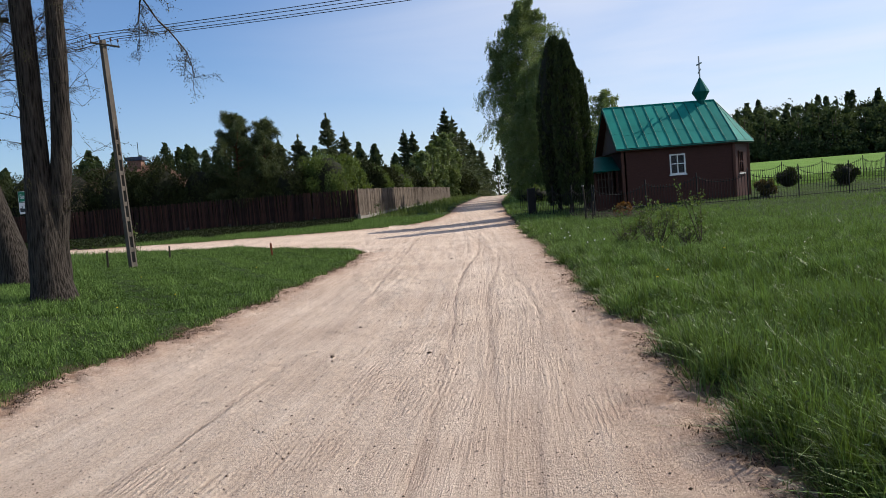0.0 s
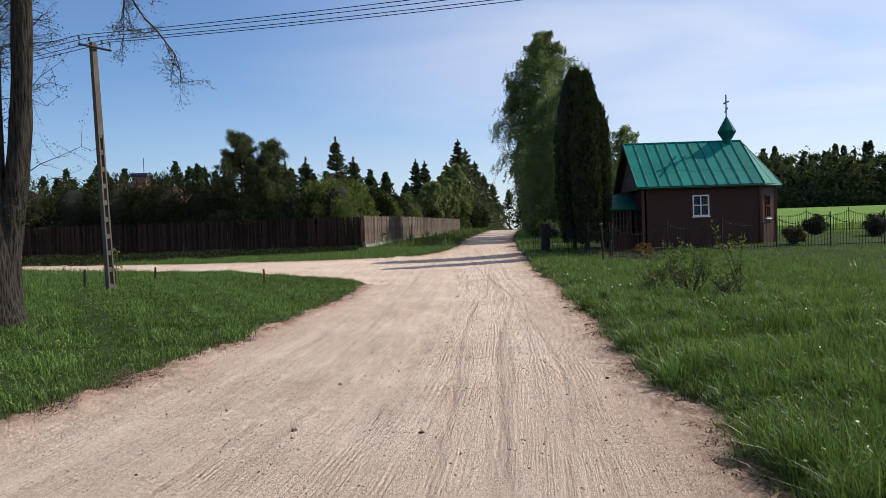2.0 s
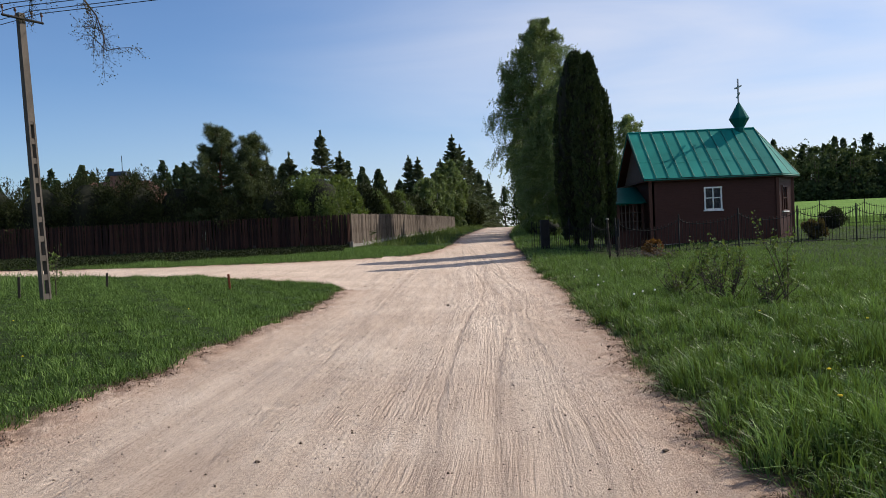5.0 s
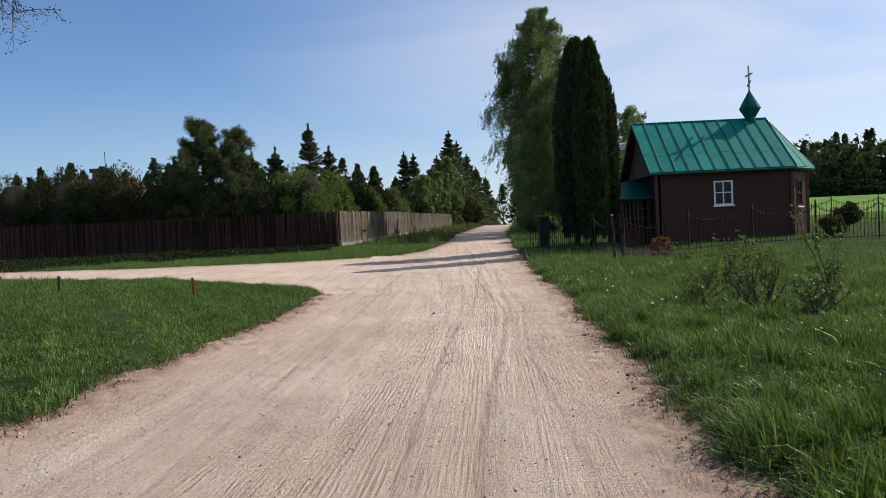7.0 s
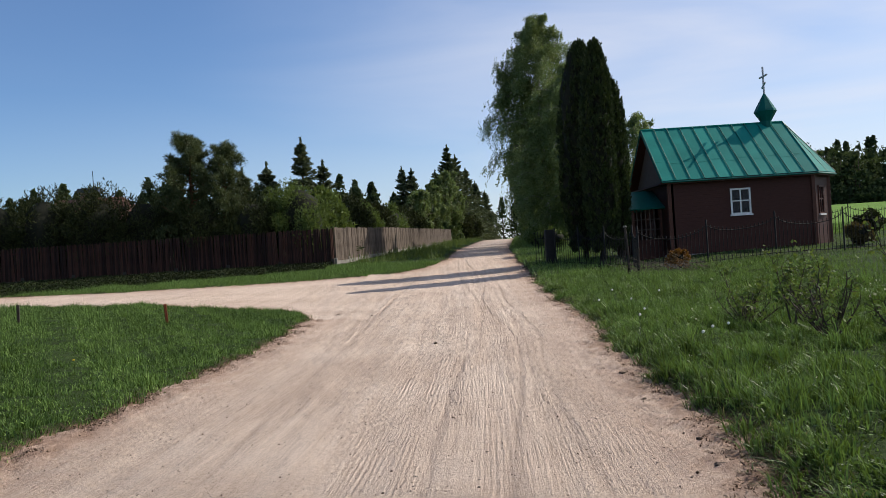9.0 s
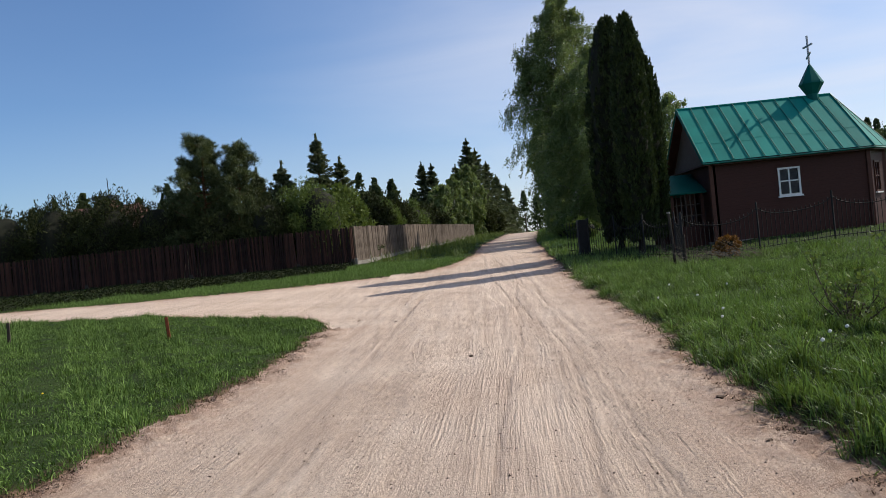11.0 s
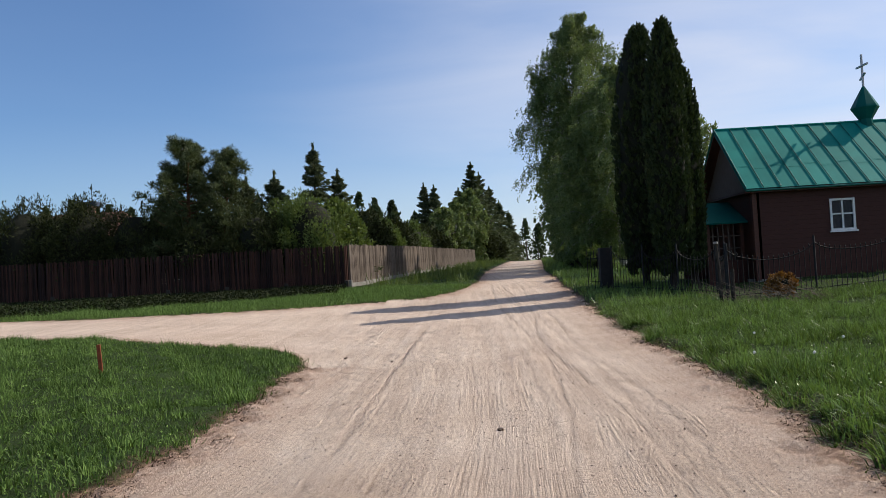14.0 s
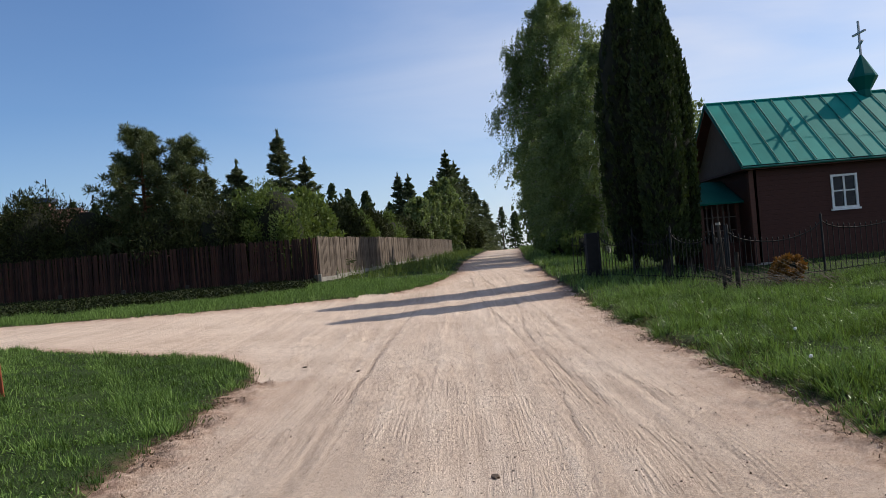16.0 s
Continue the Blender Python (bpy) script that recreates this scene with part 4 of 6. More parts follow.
def wire(k):
    """A sagging conductor over the junction."""
    mid = pose(*POLE, lz(*POLE), 0, -2.2, POLE_TURN) @ Vector((k, -.1, 6.27))
    off = Vector((.36, .93, 0)) * (k * 1.1)
    for tip, sag in ((Vector((31, 5.5, 6.9)) + off, .7), (Vector((-52, 36, 6.6)) + off, .8)):
        pts = []
        for i in range(25):
            t = i / 24
            p = mid.lerp(tip, t)
            p.z -= sag * 4 * t * (1 - t)
            pts.append(p)
        ob = rod("power_line", pts, .009, M_WIRE, None, sides=4)
        tagged(ob, "thin dark overhead power line strung from the pole", "cable", "overhead power lines")


for k in (-.48, -.19, .19, .43):
    wire(k)


# ---- place-name sign, stakes ----
def text_mesh(body, size, mat, parent, m, label=""):
    cu = bpy.data.curves.new("lettering", "FONT")
    cu.body, cu.size, cu.align_x, cu.align_y, cu.extrude = body, size, "CENTER", "CENTER", .002
    tmp = bpy.data.objects.new("lettering", cu)
    scene.collection.objects.link(tmp)
    dg = bpy.context.evaluated_depsgraph_get()
    me = bpy.data.meshes.new_from_object(tmp.evaluated_get(dg))
    bpy.data.objects.remove(tmp)
    me.materials.clear()
    me.materials.append(mat)
    ob = child("lettering", me, parent, label)
    ob.matrix_basis = m
    return ob


def town_sign():
    x, y = -21.6, 39.2
    z = lz(x, y)
    g = thing("town_sign", x, y, z, "green and white place-name sign on a steel post", "sign", rz=-24)
    rod("post", [(0, 0.03, -.3), (0, 0.03, 3.0)], .035, M_STEEL, g, "grey steel post", sides=8)
    bm = bmesh.new()
    box(bm, -.47, -.03, 2.5, .47, -.012, 3.08, .01)
    p = part("name_panel", bm, M_SIGNGREEN, g, "green panel with white border")
    for a in ((-.45, 2.515, .45, 2.535), (-.45, 3.045, .45, 3.065), (-.45, 2.535, -.43, 3.045), (.43, 2.535, .45, 3.045)):
        bm = bmesh.new()
        box(bm, a[0], -.034, a[1], a[2], -.031, a[3])
        part("border", bm, M_SIGNWHITE, p)
    text_mesh("Soce", .34, M_SIGNWHITE, p, Matrix.Translation((0, -.034, 2.79)) @ Matrix.Rotation(radians(90), 4, "X"), "white lettering")
    bm = bmesh.new()
    box(bm, -.47, -.03, 1.88, .47, -.012, 2.48, .01)
    p = part("skyline_panel", bm, M_SIGNWHITE, g, "white panel with a black skyline")
    bm = bmesh.new()
    for a, b, h in ((-.4, -.26, .2), (-.26, -.2, .3), (-.2, -.02, .17), (-.02, .05, .34), (.05, .2, .16), (.2, .26, .3), (.26, .4, .22)):
        box(bm, a, -.034, 2.0, b, -.031, 2.0 + h)
    part("skyline", bm, M_SIGNBLACK, p)


town_sign()


def stake(x, y, h, mat, label):
    z = lz(x, y)
    g = thing("stake", x, y, z, label, "stake", "survey stakes in the grass")
    bm = bmesh.new()
    box(bm, -.028, -.022, -.2, .028, .022, h, .006)
    ob = part("shaft", bm, mat, g)
    ob.matrix_basis = pose(0, 0, 0, 2, -3 if x > -7 else 2, 20)


stake(-5.3, 23.2, .42, M_STAKE, "short orange-brown wooden stake in the grass")
stake(-8.75, 23.9, .42, M_TWIG, "short dark wooden stake in the grass")
stake(-9.6, 21.3, .5, M_TWIG, "dark weathered stake near the power pole")


# ---- trees ----
def core(name, rng, rings, mat, parent, sides=14, lump=.15):
    """A lumpy closed column from rings of (centre x, centre y, z, radius)."""
    v, f = [], []
    for i, (x, y, z, r) in enumerate(rings):
        for k in range(sides):
            a = math.tau * k / sides
            q = r * (1 + lump * (math.sin(3 * a + i * 1.3) * .5 + rng.uniform(-.6, .6)))
            v.append((x + q * math.cos(a), y + q * math.sin(a), z))
    for i in range(len(rings) - 1):
        for k in range(sides):
            b = i * sides
            f.append((b + k, b + (k + 1) % sides, b + sides + (k + 1) % sides, b + sides + k))
    return child(name, raw_mesh(name, v, f, mat, smooth=True), parent)


def birch(x, y, H, R, leaves, seed, lean=(0, 0), size=.075, label="tall birch with drooping fresh green foliage beside the road", leaders=(), low=.05):
    """leaders: (height as a share of H, way round in degrees, length) of upright side stems."""
    rng = np.random.default_rng(seed)
    z0 = lz(x, y)
    g = thing("birch", x, y, z0, label, "tree", "birches along the road")
    r0 = .013 * H
    axes = [(np.zeros(3), np.array((lean[0], lean[1], H * .97)), r0, low, R)]
    for share, way, length in leaders:
        out = np.array((math.cos(radians(way)), math.sin(radians(way)), 0))
        axes.append((np.array((lean[0] * share, lean[1] * share, H * share)), out * length * .5 + np.array((0, 0, length)), r0 * .5, .12, R * .4))

    def stem(axis, t):
        o, d, _, _, _ = axis
        sway = .1 * math.sin(5 * t + seed + o[2]) * min(1, 4 * t)
        return o + np.array((d[0] * t * (1.6 - .6 * t), d[1] * t * (1.6 - .6 * t), d[2] * t)) + np.array((sway, .6 * sway, 0))
    v, f = [], []
    ts = np.linspace(0, 1, 14)
    for i, ax in enumerate(axes):
        pts = [stem(ax, t) for t in ts]
        if not i:
            pts[0] = pts[0] - np.array((0, 0, .3))
        tube(v, f, pts, [ax[2] * (1.25 - t * 1.2) + .008 if t > .02 or i else r0 * 1.6 for t in ts], 8)
    child("trunk", raw_mesh("trunk", v, f, M_BIRCHBARK, smooth=True), g, "white and black birch bark")
    v, f, P = [], [], []
    weight = sum(a[4] * np.linalg.norm(a[1]) for a in axes)
    for ax in axes:
        tall = np.linalg.norm(ax[1])
        share = leaves * ax[4] * tall / weight
        nb = int(14 + tall * 4.6)
        per = int(share / nb)
        for i in range(nb):
            t = ax[3] + (.98 - ax[3]) * ((i + rng.random()) / nb) ** .95
            az = i * 2.4 + rng.normal(0, .35)
            prof = (.42 + .58 * t / .5) if t < .5 else (1 - ((t - .5) / .51) ** 1.7)
            L = ax[4] * max(.06, prof) * rng.choice((.5, .7, .85, 1.0, 1.1)) + .2
            s = stem(ax, t)
            out = np.array((math.cos(az), math.sin(az), 0))
            rise, fall = rng.uniform(.5, 1.0) * (1 + .5 * t), .6 + .45 * (1 - t)
            us = np.linspace(0, 1, 6)
            tube(v, f, [s + out * L * u + np.array((0, 0, L * (rise * u - fall * u * u))) for u in us], [ax[2] * .34 * (1 - t * .6) * (1 - .85 * u) + .004 for u in us], 4)
            k = max(4, int(per / 24))
            u = rng.uniform(.12, 1.03, k) ** .8
            base = s + out * (L * u)[:, None] + np.stack([0 * u, 0 * u, L * (rise * u - fall * u * u)], 1) + rng.normal(0, .05 * L + .07, (k, 3)) * (1, 1, .7)
            drop = rng.uniform(.2, 1.0, k) * (.4 + .075 * H * (1 - t * .7))
            n = max(4, per // k)
            w = rng.random((k, n)) ** .85
            wind = np.array((-.22, -.05, 0)) + rng.normal(0, .08, (k, 1, 3))
            pos = base[:, None, :] + np.array((0, 0, -1.0)) * (drop[:, None] * w)[..., None] + wind * (drop[:, None] * w * w)[..., None] + rng.normal(0, .05, (k, n, 3))
            P.append(pos.reshape(-1, 3))
    fine_growth("branching", raw_mesh("branching", v, f, M_BIRCHLIMB, smooth=True), g, "pale thin birch limbs")
    # short sprays through the whole crown
    k = leaves // 60
    t = low + (.985 - low) * rng.random(k) ** .85
    prof = np.where(t < .5, .5 + .5 * t / .5, 1 - (np.maximum(t - .5, 0) / .51) ** 1.7)
    a = rng.uniform(0, math.tau, k)
    r = R * prof * np.sqrt(rng.random(k)) * (.86 + .14 * np.sin(3 * a + 9 * t))
    C = np.stack([lean[0] * t + r * np.cos(a), lean[1] * t + r * np.sin(a), H * .97 * t + .25], 1)
    w = rng.random((k, 26, 1))
    P.append((C[:, None] + np.array((-.14, 0, -.75)) * w + rng.normal(0, .07, (k, 26, 3))).reshape(-1, 3))
    P = np.concatenate(P)
    P = P[P[:, 2] > .35]
    d = rand_dirs(rng, len(P)) * .8 + np.array((-.2, 0, -.7))
    d /= np.linalg.norm(d, axis=1, keepdims=True)
    sz = size * rng.uniform(.6, 1.25, len(P))[:, None]
    child("crown", leaf_mesh("crown", P, cross_dirs(rng, d) * sz * .55, d * sz, M_BIRCH, np.clip(rng.normal(.45, .27, len(P)), 0, 1)), g, "fresh green hanging leaves")


def thuja(x, y, H, R, n, seed, clear=.7, lean=0.0, tilt=0.0):
    rng = np.random.default_rng(seed)
    z0 = lz(x, y)
    g = thing("thuja", x, y, z0, "tall dense dark green columnar thuja by the chapel", "tree", "columnar thujas")
    rod("trunk", [(lean, 0, -.2), (lean * .5, 0, clear), (0, 0, H * .5), (0, 0, H * .9)], [.14, .11, .08, .02], M_BARK, g, sides=7)

    def rad(t):
        low = np.clip(.58 + .42 * np.sqrt(np.clip(t / .3, 0, 1)), 0, 1)
        return R * low * np.where(t < .5, 1.0, np.clip(1 - ((t - .5) / .502) ** 2.3, 0, 1) ** .6 * .96 + .04 * (1 - t))
    ts = np.linspace(0, .96, 12)
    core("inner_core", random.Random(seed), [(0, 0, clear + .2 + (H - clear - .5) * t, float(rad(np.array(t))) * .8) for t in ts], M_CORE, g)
    # upright flame-shaped sprays, each a bundle of scales
    m = n // 22
    t = rng.random(m) ** .95
    a = rng.uniform(0, math.tau, m)
    lump = 1 + .1 * np.sin(3 * a + 1.5 * t * H * .4 + seed) + .07 * np.sin(7 * a - t * 11)
    r = rad(t) * lump * rng.uniform(.86, 1.0, m)
    C = np.stack([r * np.cos(a), r * np.sin(a), clear + (H - clear - .25) * t], 1)
    out = np.stack([np.cos(a), np.sin(a), np.zeros(m)], 1)
    axis = out * .22 + np.array((0, 0, 1.0)) + rng.normal(0, .1, (m, 3))
    k = n // m
    u = rng.random((m, k))
    long = rng.uniform(.1, .24, m)[:, None]
    P = C[:, None] + axis[:, None] * (u * long)[..., None] + rng.normal(0, 1, (m, k, 3)) * (.05 * (1.05 - u))[..., None]
    P = P.reshape(-1, 3)
    P[:, 0] += tilt * P[:, 2] / H
    d = np.repeat(axis + out * .35, k, 0) + rng.normal(0, .35, (len(P), 3))
    d /= np.linalg.norm(d, axis=1, keepdims=True)
    sz = rng.uniform(.035, .075, len(P))[:, None]
    tone = np.repeat(rng.normal(.38, .18, m), k) + rng.normal(0, .18, len(P))
    child("foliage", leaf_mesh("foliage", P, cross_dirs(rng, d) * sz * .45, d * sz, M_THUJA, np.clip(tone, 0, 1)), g)


def spruce(x, y, H, R, n, seed, label="dark green conical spruce behind the wooden fence", mat=None, name="spruce", size=.14):
    rng = np.random.default_rng(seed)
    z0 = lz(x, y)
    g = thing(name, x, y, z0, label, "tree", "conifers behind the fence")
    rod("trunk", [(0, 0, -.2), (0, 0, H * .6), (0, 0, H)], [.02 * H, .01 * H, .012], M_PINEBARK, g, sides=6)
    v, f, P, D = [], [], [], []
    tiers = int(min(H, 7) * 3.4)
    per = n // (tiers * 9)
    for i in range(tiers):
        t = (i + .5) / tiers
        for k in range(9):
            az = k * math.tau / 9 + i * 1.1 + rng.normal(0, .2)
            L = R * (1 - t) ** .85 * rng.uniform(.6, 1.15) + .1
            out = np.array((math.cos(az), math.sin(az), 0))
            s = np.array((0, 0, .35 + (H - .5) * min(.99, max(0, t + rng.normal(0, .5 / tiers)))))
            us = (0, .5, 1)
            dz = [0, -.1 * L, -.02 * L] if t < .7 else [0, .15 * L, .45 * L]
            pts = [s + out * L * u + np.array((0, 0, q)) for u, q in zip(us, dz)]
            tube(v, f, pts, [.02, .012, .004], 3)
            u = rng.random(per) ** .7
            c = s + out * (L * u)[:, None]
            c[:, 2] += np.interp(u, us, dz) - rng.random(per) * .12 * L
            side = np.array((-out[1], out[0], 0)) * (rng.normal(0, .13, per) * L * (1.15 - u * .7))[:, None]
            P.append(c + side + rng.normal(0, .03, (per, 3)))
            D.append(out * .8 + np.array((0, 0, -.1)) + side * 1.2 + rng.normal(0, .3, (per, 3)))
    m = max(8, n // 150)
    P.append(np.stack([rng.normal(0, .03, m), rng.normal(0, .03, m), H - .5 + .75 * rng.random(m)], 1))
    D.append(np.tile((0, 0, 1.0), (m, 1)) + rng.normal(0, .3, (m, 3)))
    P, D = np.concatenate(P), np.concatenate(D)
    D /= np.linalg.norm(D, axis=1, keepdims=True)
    fine_growth("branching", raw_mesh("branching", v, f, M_TWIG), g)
    sz = size * rng.uniform(.6, 1.3, len(P))[:, None]
    child("foliage", leaf_mesh("foliage", P, cross_dirs(rng, D) * sz * .2, D * sz, mat or M_SPRUCE, np.clip(rng.normal(.42, .26, len(P)), 0, 1)), g)


def pine(x, y, H, R, n, seed, lean=0.0, label="broad dark green pine behind the wooden fence", bare=.3):
    rng = np.random.default_rng(seed)
    z0 = lz(x, y)
    g = thing("pine", x, y, z0, label, "tree", "conifers behind the fence")
    ts = np.linspace(0, 1, 7)
    rod("trunk", [(lean * t * t, .1 * math.sin(4 * t), -.2 + (H - .3) * t) for t in ts], [.022 * H * (1 - .9 * t) + .01 for t in ts], M_PINEBARK, g, sides=8)
    v, f, C = [], [], []
    nb = int(26 + H * 2.5)
    for i in range(nb):
        t = bare + (1 - bare) * (i + rng.random()) / nb
        az = i * 2.4 + rng.normal(0, .4)
        L = R * (1.05 - ((t - bare) / (1 - bare)) ** 1.3 * .8) * rng.uniform(.6, .98)
        s = np.array((lean * t * t, 0, (H - .4) * t))
        out = np.array((math.cos(az), math.sin(az), 0))
        us = np.linspace(0, 1, 5)
        up = rng.uniform(.25, .6)
        pts = [s + out * L * u + np.array((0, 0, L * up * u * u)) for u in us]
        tube(v, f, pts, [.045 * (1 - .8 * u) for u in us], 4)
        for j in range(10):
            u = rng.uniform(.35, 1.02)
            C.append(s + out * L * u + np.array((0, 0, L * up * u * u)) + rng.normal(0, .2, 3) * (.4 + .6 * L / R) + (0, 0, .1))
    C.append(np.array((lean, 0, H - .15)))
    C = np.array(C)
    fine_growth("branching", raw_mesh("branching", v, f, M_PINEBARK), g)
    per = n // len(C)
    d = rand_dirs(rng, len(C) * per) + np.array((0, 0, .55))
    d /= np.linalg.norm(d, axis=1, keepdims=True)
    rr = rng.uniform(.03, .3, len(d))[:, None]
    P = np.repeat(C, per, 0) + d * rr
    sz = rng.uniform(.05, .1, len(d))[:, None]
    child("foliage", leaf_mesh("foliage", P, cross_dirs(rng, d) * sz * .2, d * sz, M_PINE, np.clip(rng.normal(.45, .25, len(d)), 0, 1)), g)


def bush(name, x, y, H, R, n, seed, mat, label, category="bush", group="", size=.09, flat=1.0, inner=True, low=.05, slim=.5, spikes=0):
    """A rounded many-leaved shrub with an uneven outline."""
    rng = np.random.default_rng(seed)
    z0 = lz(x, y)
    g = thing(name, x, y, z0, label, category, group)
    v, f = [], []
    k = 14
    tips = rand_dirs(rng, k)
    tips[:, 2] = np.abs(tips[:, 2]) * .8 + .25
    for d in tips:
        e = d * np.array((R, R * flat, H * .75)) * .85
        tube(v, f, [(0, 0, -.15), e * .5 + (0, 0, .1), e], [.03 * H ** .5, .018, .005], 4)
    fine_growth("stem_growth", raw_mesh("stem_growth", v, f, M_TWIG), g)
    if inner:
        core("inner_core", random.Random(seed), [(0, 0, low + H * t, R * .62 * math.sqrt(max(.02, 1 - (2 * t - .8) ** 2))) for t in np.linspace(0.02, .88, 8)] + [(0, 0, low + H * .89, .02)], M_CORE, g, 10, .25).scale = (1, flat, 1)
    clumps = 40
    cd = rand_dirs(rng, clumps)
    cr = rng.uniform(.6, .92, clumps)[:, None]
    C = cd * cr * np.array((R, R * flat, H / 2)) + np.array((0, 0, low + H / 2))
    cs = rng.uniform(.2, .36, clumps) * min(R, H / 2) * 1.35
    per = n // clumps
    d = rand_dirs(rng, clumps * per)
    rad = (rng.random(clumps * per) ** .45)[:, None]
    P = np.repeat(C, per, 0) + d * rad * np.repeat(cs, per)[:, None]
    keep = P[:, 2] > .02
    P, d = P[keep], d[keep]
    dd = d * .6 + rand_dirs(rng, len(P)) * .6 + np.array((0, 0, .35))
    dd /= np.linalg.norm(dd, axis=1, keepdims=True)
    sz = size * rng.uniform(.6, 1.3, len(P))[:, None]
    if spikes:      # upright leading shoots
        a, r = rng.uniform(0, math.tau, spikes), R * np.sqrt(rng.random(spikes)) * .8
        zt = low + H * (.5 + .47 * np.sqrt(np.clip(1 - (r / R) ** 2, 0, 1)))
        k = 22
        u = rng.random((spikes, k))
        L = rng.uniform(.25, .7, spikes)[:, None]
        S = np.stack([np.repeat(r * np.cos(a), k), np.repeat(r * np.sin(a) * flat, k), (zt[:, None] - .2 + L * u).ravel()], 1)
        S[:, :2] += rng.normal(0, .1, (len(S), 2)) * (1.1 - u.ravel())[:, None]
        P = np.concatenate([P, S])
        dd = np.concatenate([dd, np.tile((0, 0, .8), (len(S), 1)) + rng.normal(0, .4, (len(S), 3))])
        sz = np.concatenate([sz, np.full((len(S), 1), size)])
    child("foliage", leaf_mesh("foliage", P, cross_dirs(rng, dd) * sz * slim, dd * sz, mat, np.clip(rng.normal(.42, .27, len(P)), 0, 1)), g)
    return g


# birches on the road's right-hand side
birch(7.5, 56.5, 15.4, 3.6, 165000, 3, (-.1, 0), .052, leaders=((.44, 180, 4.6), (.5, 10, 3.6)))
birch(8.2, 50.3, 10.7, 2.5, 44000, 4, (.0, 0), .056)
birch(6.9, 51.2, 7.6, 2.3, 40000, 5, (-.2, 0), .056)
birch(8.4, 63, 10.6, 2.8, 30000, 6, (-.3, 0), .1)
birch(9.4, 72, 10.5, 2.8, 19000, 8, (-.3, 0), .12)
birch(10.8, 83, 9.5, 2.8, 15000, 9, (-.2, 0), .13)
birch(12.3, 96, 9.0, 2.8, 12000, 10, (-.2, 0), .14)
birch(14.2, 112, 8.5, 3.0, 12000, 12, (-.2, 0), .16)
birch(10.6, 44.5, 6.6, 1.9, 12000, 14, (-.2, 0), .06, "young birch with light green foliage behind the thujas")

# leafy undergrowth at the birches' feet
for i, (x, y, H, R) in enumerate(((6.4, 47.4, 1.0, 1.0), (6.2, 49.8, 1.2, 1.0), (6.4, 52.6, 1.5, 1.1), (6.7, 56.0, 1.8, 1.1), (7.2, 60.5, 2.0, 1.2), (8.0, 67.0, 2.2, 1.3), (9.0, 75.0, 2.4, 1.4))):
    bush("verge_shrub", x, y, H, R, 5200, 200 + i, M_SHRUB, "low leafy green shoots below the roadside birches", "bush", "undergrowth along the road", .06, slim=.42, spikes=8)

# thujas by the chapel gate
thuja(6.2, 37.7, 8.85, .86, 40000, 21, .3, 0, .2)
thuja(6.3, 34.7, 8.2, .6, 36000, 22, .45, -.1, .05)
thuja(6.96, 35.2, 6.9, .47, 30000, 23, .55, .12)

# garden conifers and shrubs behind the wooden fence
pine(-11.8, 44.6, 6.7, 2.5, 60000, 31, .15, bare=.1)
pine(-10.3, 44.9, 6.3, 2.2, 44000, 32, .3, bare=.1)
spruce(-6.5, 46.4, 6.3, 1.8, 22000, 33, size=.1)
spruce(-5.6, 47.4, 5.2, 1.7, 14000, 34, size=.11)
spruce(-8.3, 46.2, 5.1, 2.0, 18000, 35, size=.11)
spruce(-9.3, 45.2, 4.8, 1.9, 18000, 37, size=.11)
bush("willow_shrub", -6.3, 44.0, 4.1, 1.7, 20000, 36, M_SHRUB, "light green leafy shrub behind the wooden fence", size=.075, slim=.32)
bush("willow_shrub", -5.6, 46.0, 3.9, 1.2, 7000, 38, M_SHRUB, "light green leafy shrub behind the wooden fence", size=.1)
for i, (x, y, H, R) in enumerate(((-8.6, 44.2, 3.6, 1.5), (-11.0, 44.3, 3.4, 1.6), (-14.0, 44.6, 4.0, 1.8), (-16.4, 45.2, 4.4, 1.9), (-19.0, 45.6, 4.5, 1.9), (-21.6, 45.8, 4.4, 2.0), (-24.4, 46.2, 4.5, 2.0), (-27.2, 46.6, 4.6, 2.1), (-30.2, 47.0, 4.6, 2.1), (-33.2, 47.4, 4.7, 2.2), (-36.4, 48.0, 4.8, 2.3))):
    bush("hedge_conifer", x, 42.25 - .046 * (x + 4.6) + R * .8 + .25, H * .97, R, 13000, 40 + i, M_HEDGE, "dense dark green hedge conifer behind the wooden fence", "hedge", "hedge behind the fence", .085, slim=.26, spikes=16)
for i, (x, y, H, R) in enumerate(((-2.9, 48.6, 3.4, 1.3), (-2.6, 51.5, 3.3, 1.4), (-1.9, 54.5, 3.6, 1.5), (-1.6, 58, 3.4, 1.5), (-1.0, 62, 3.8, 1.6), (-.8, 66, 3.4, 1.5), (-.2, 71, 3.8, 1.7), (.3, 76, 3.6, 1.7))):
    bush("garden_shrub", -4.5 + .103 * (y - 42.35) - R * 1.15 - .35, y, H, R, 8000, 60 + i, M_SHRUB if i % 3 == 0 else M_HEDGE, "leafy green garden shrub behind the fence", "bush", "shrubs behind the roadside fence", .11, slim=.35, spikes=8)
spruce(-3.6, 93.5, 8.9, 2.3, 14000, 71, size=.2)
spruce(-2.5, 93.2, 8.6, 2.2, 14000, 72, size=.2)
spruce(-5.4, 58.0, 4.2, 1.5, 9000, 77, size=.13)
spruce(2.0, 110, 13.0, 3.6, 16000, 73, size=.26)
spruce(3.2, 117, 12.4, 3.6, 16000, 74, size=.26)
spruce(.2, 108, 9.5, 3.2, 12000, 75, size=.26)
spruce(5.0, 127, 11.4, 3.5, 14000, 76, size=.28)
spruce(7.0, 139, 10.2, 3.4, 12000, 78, size=.3)
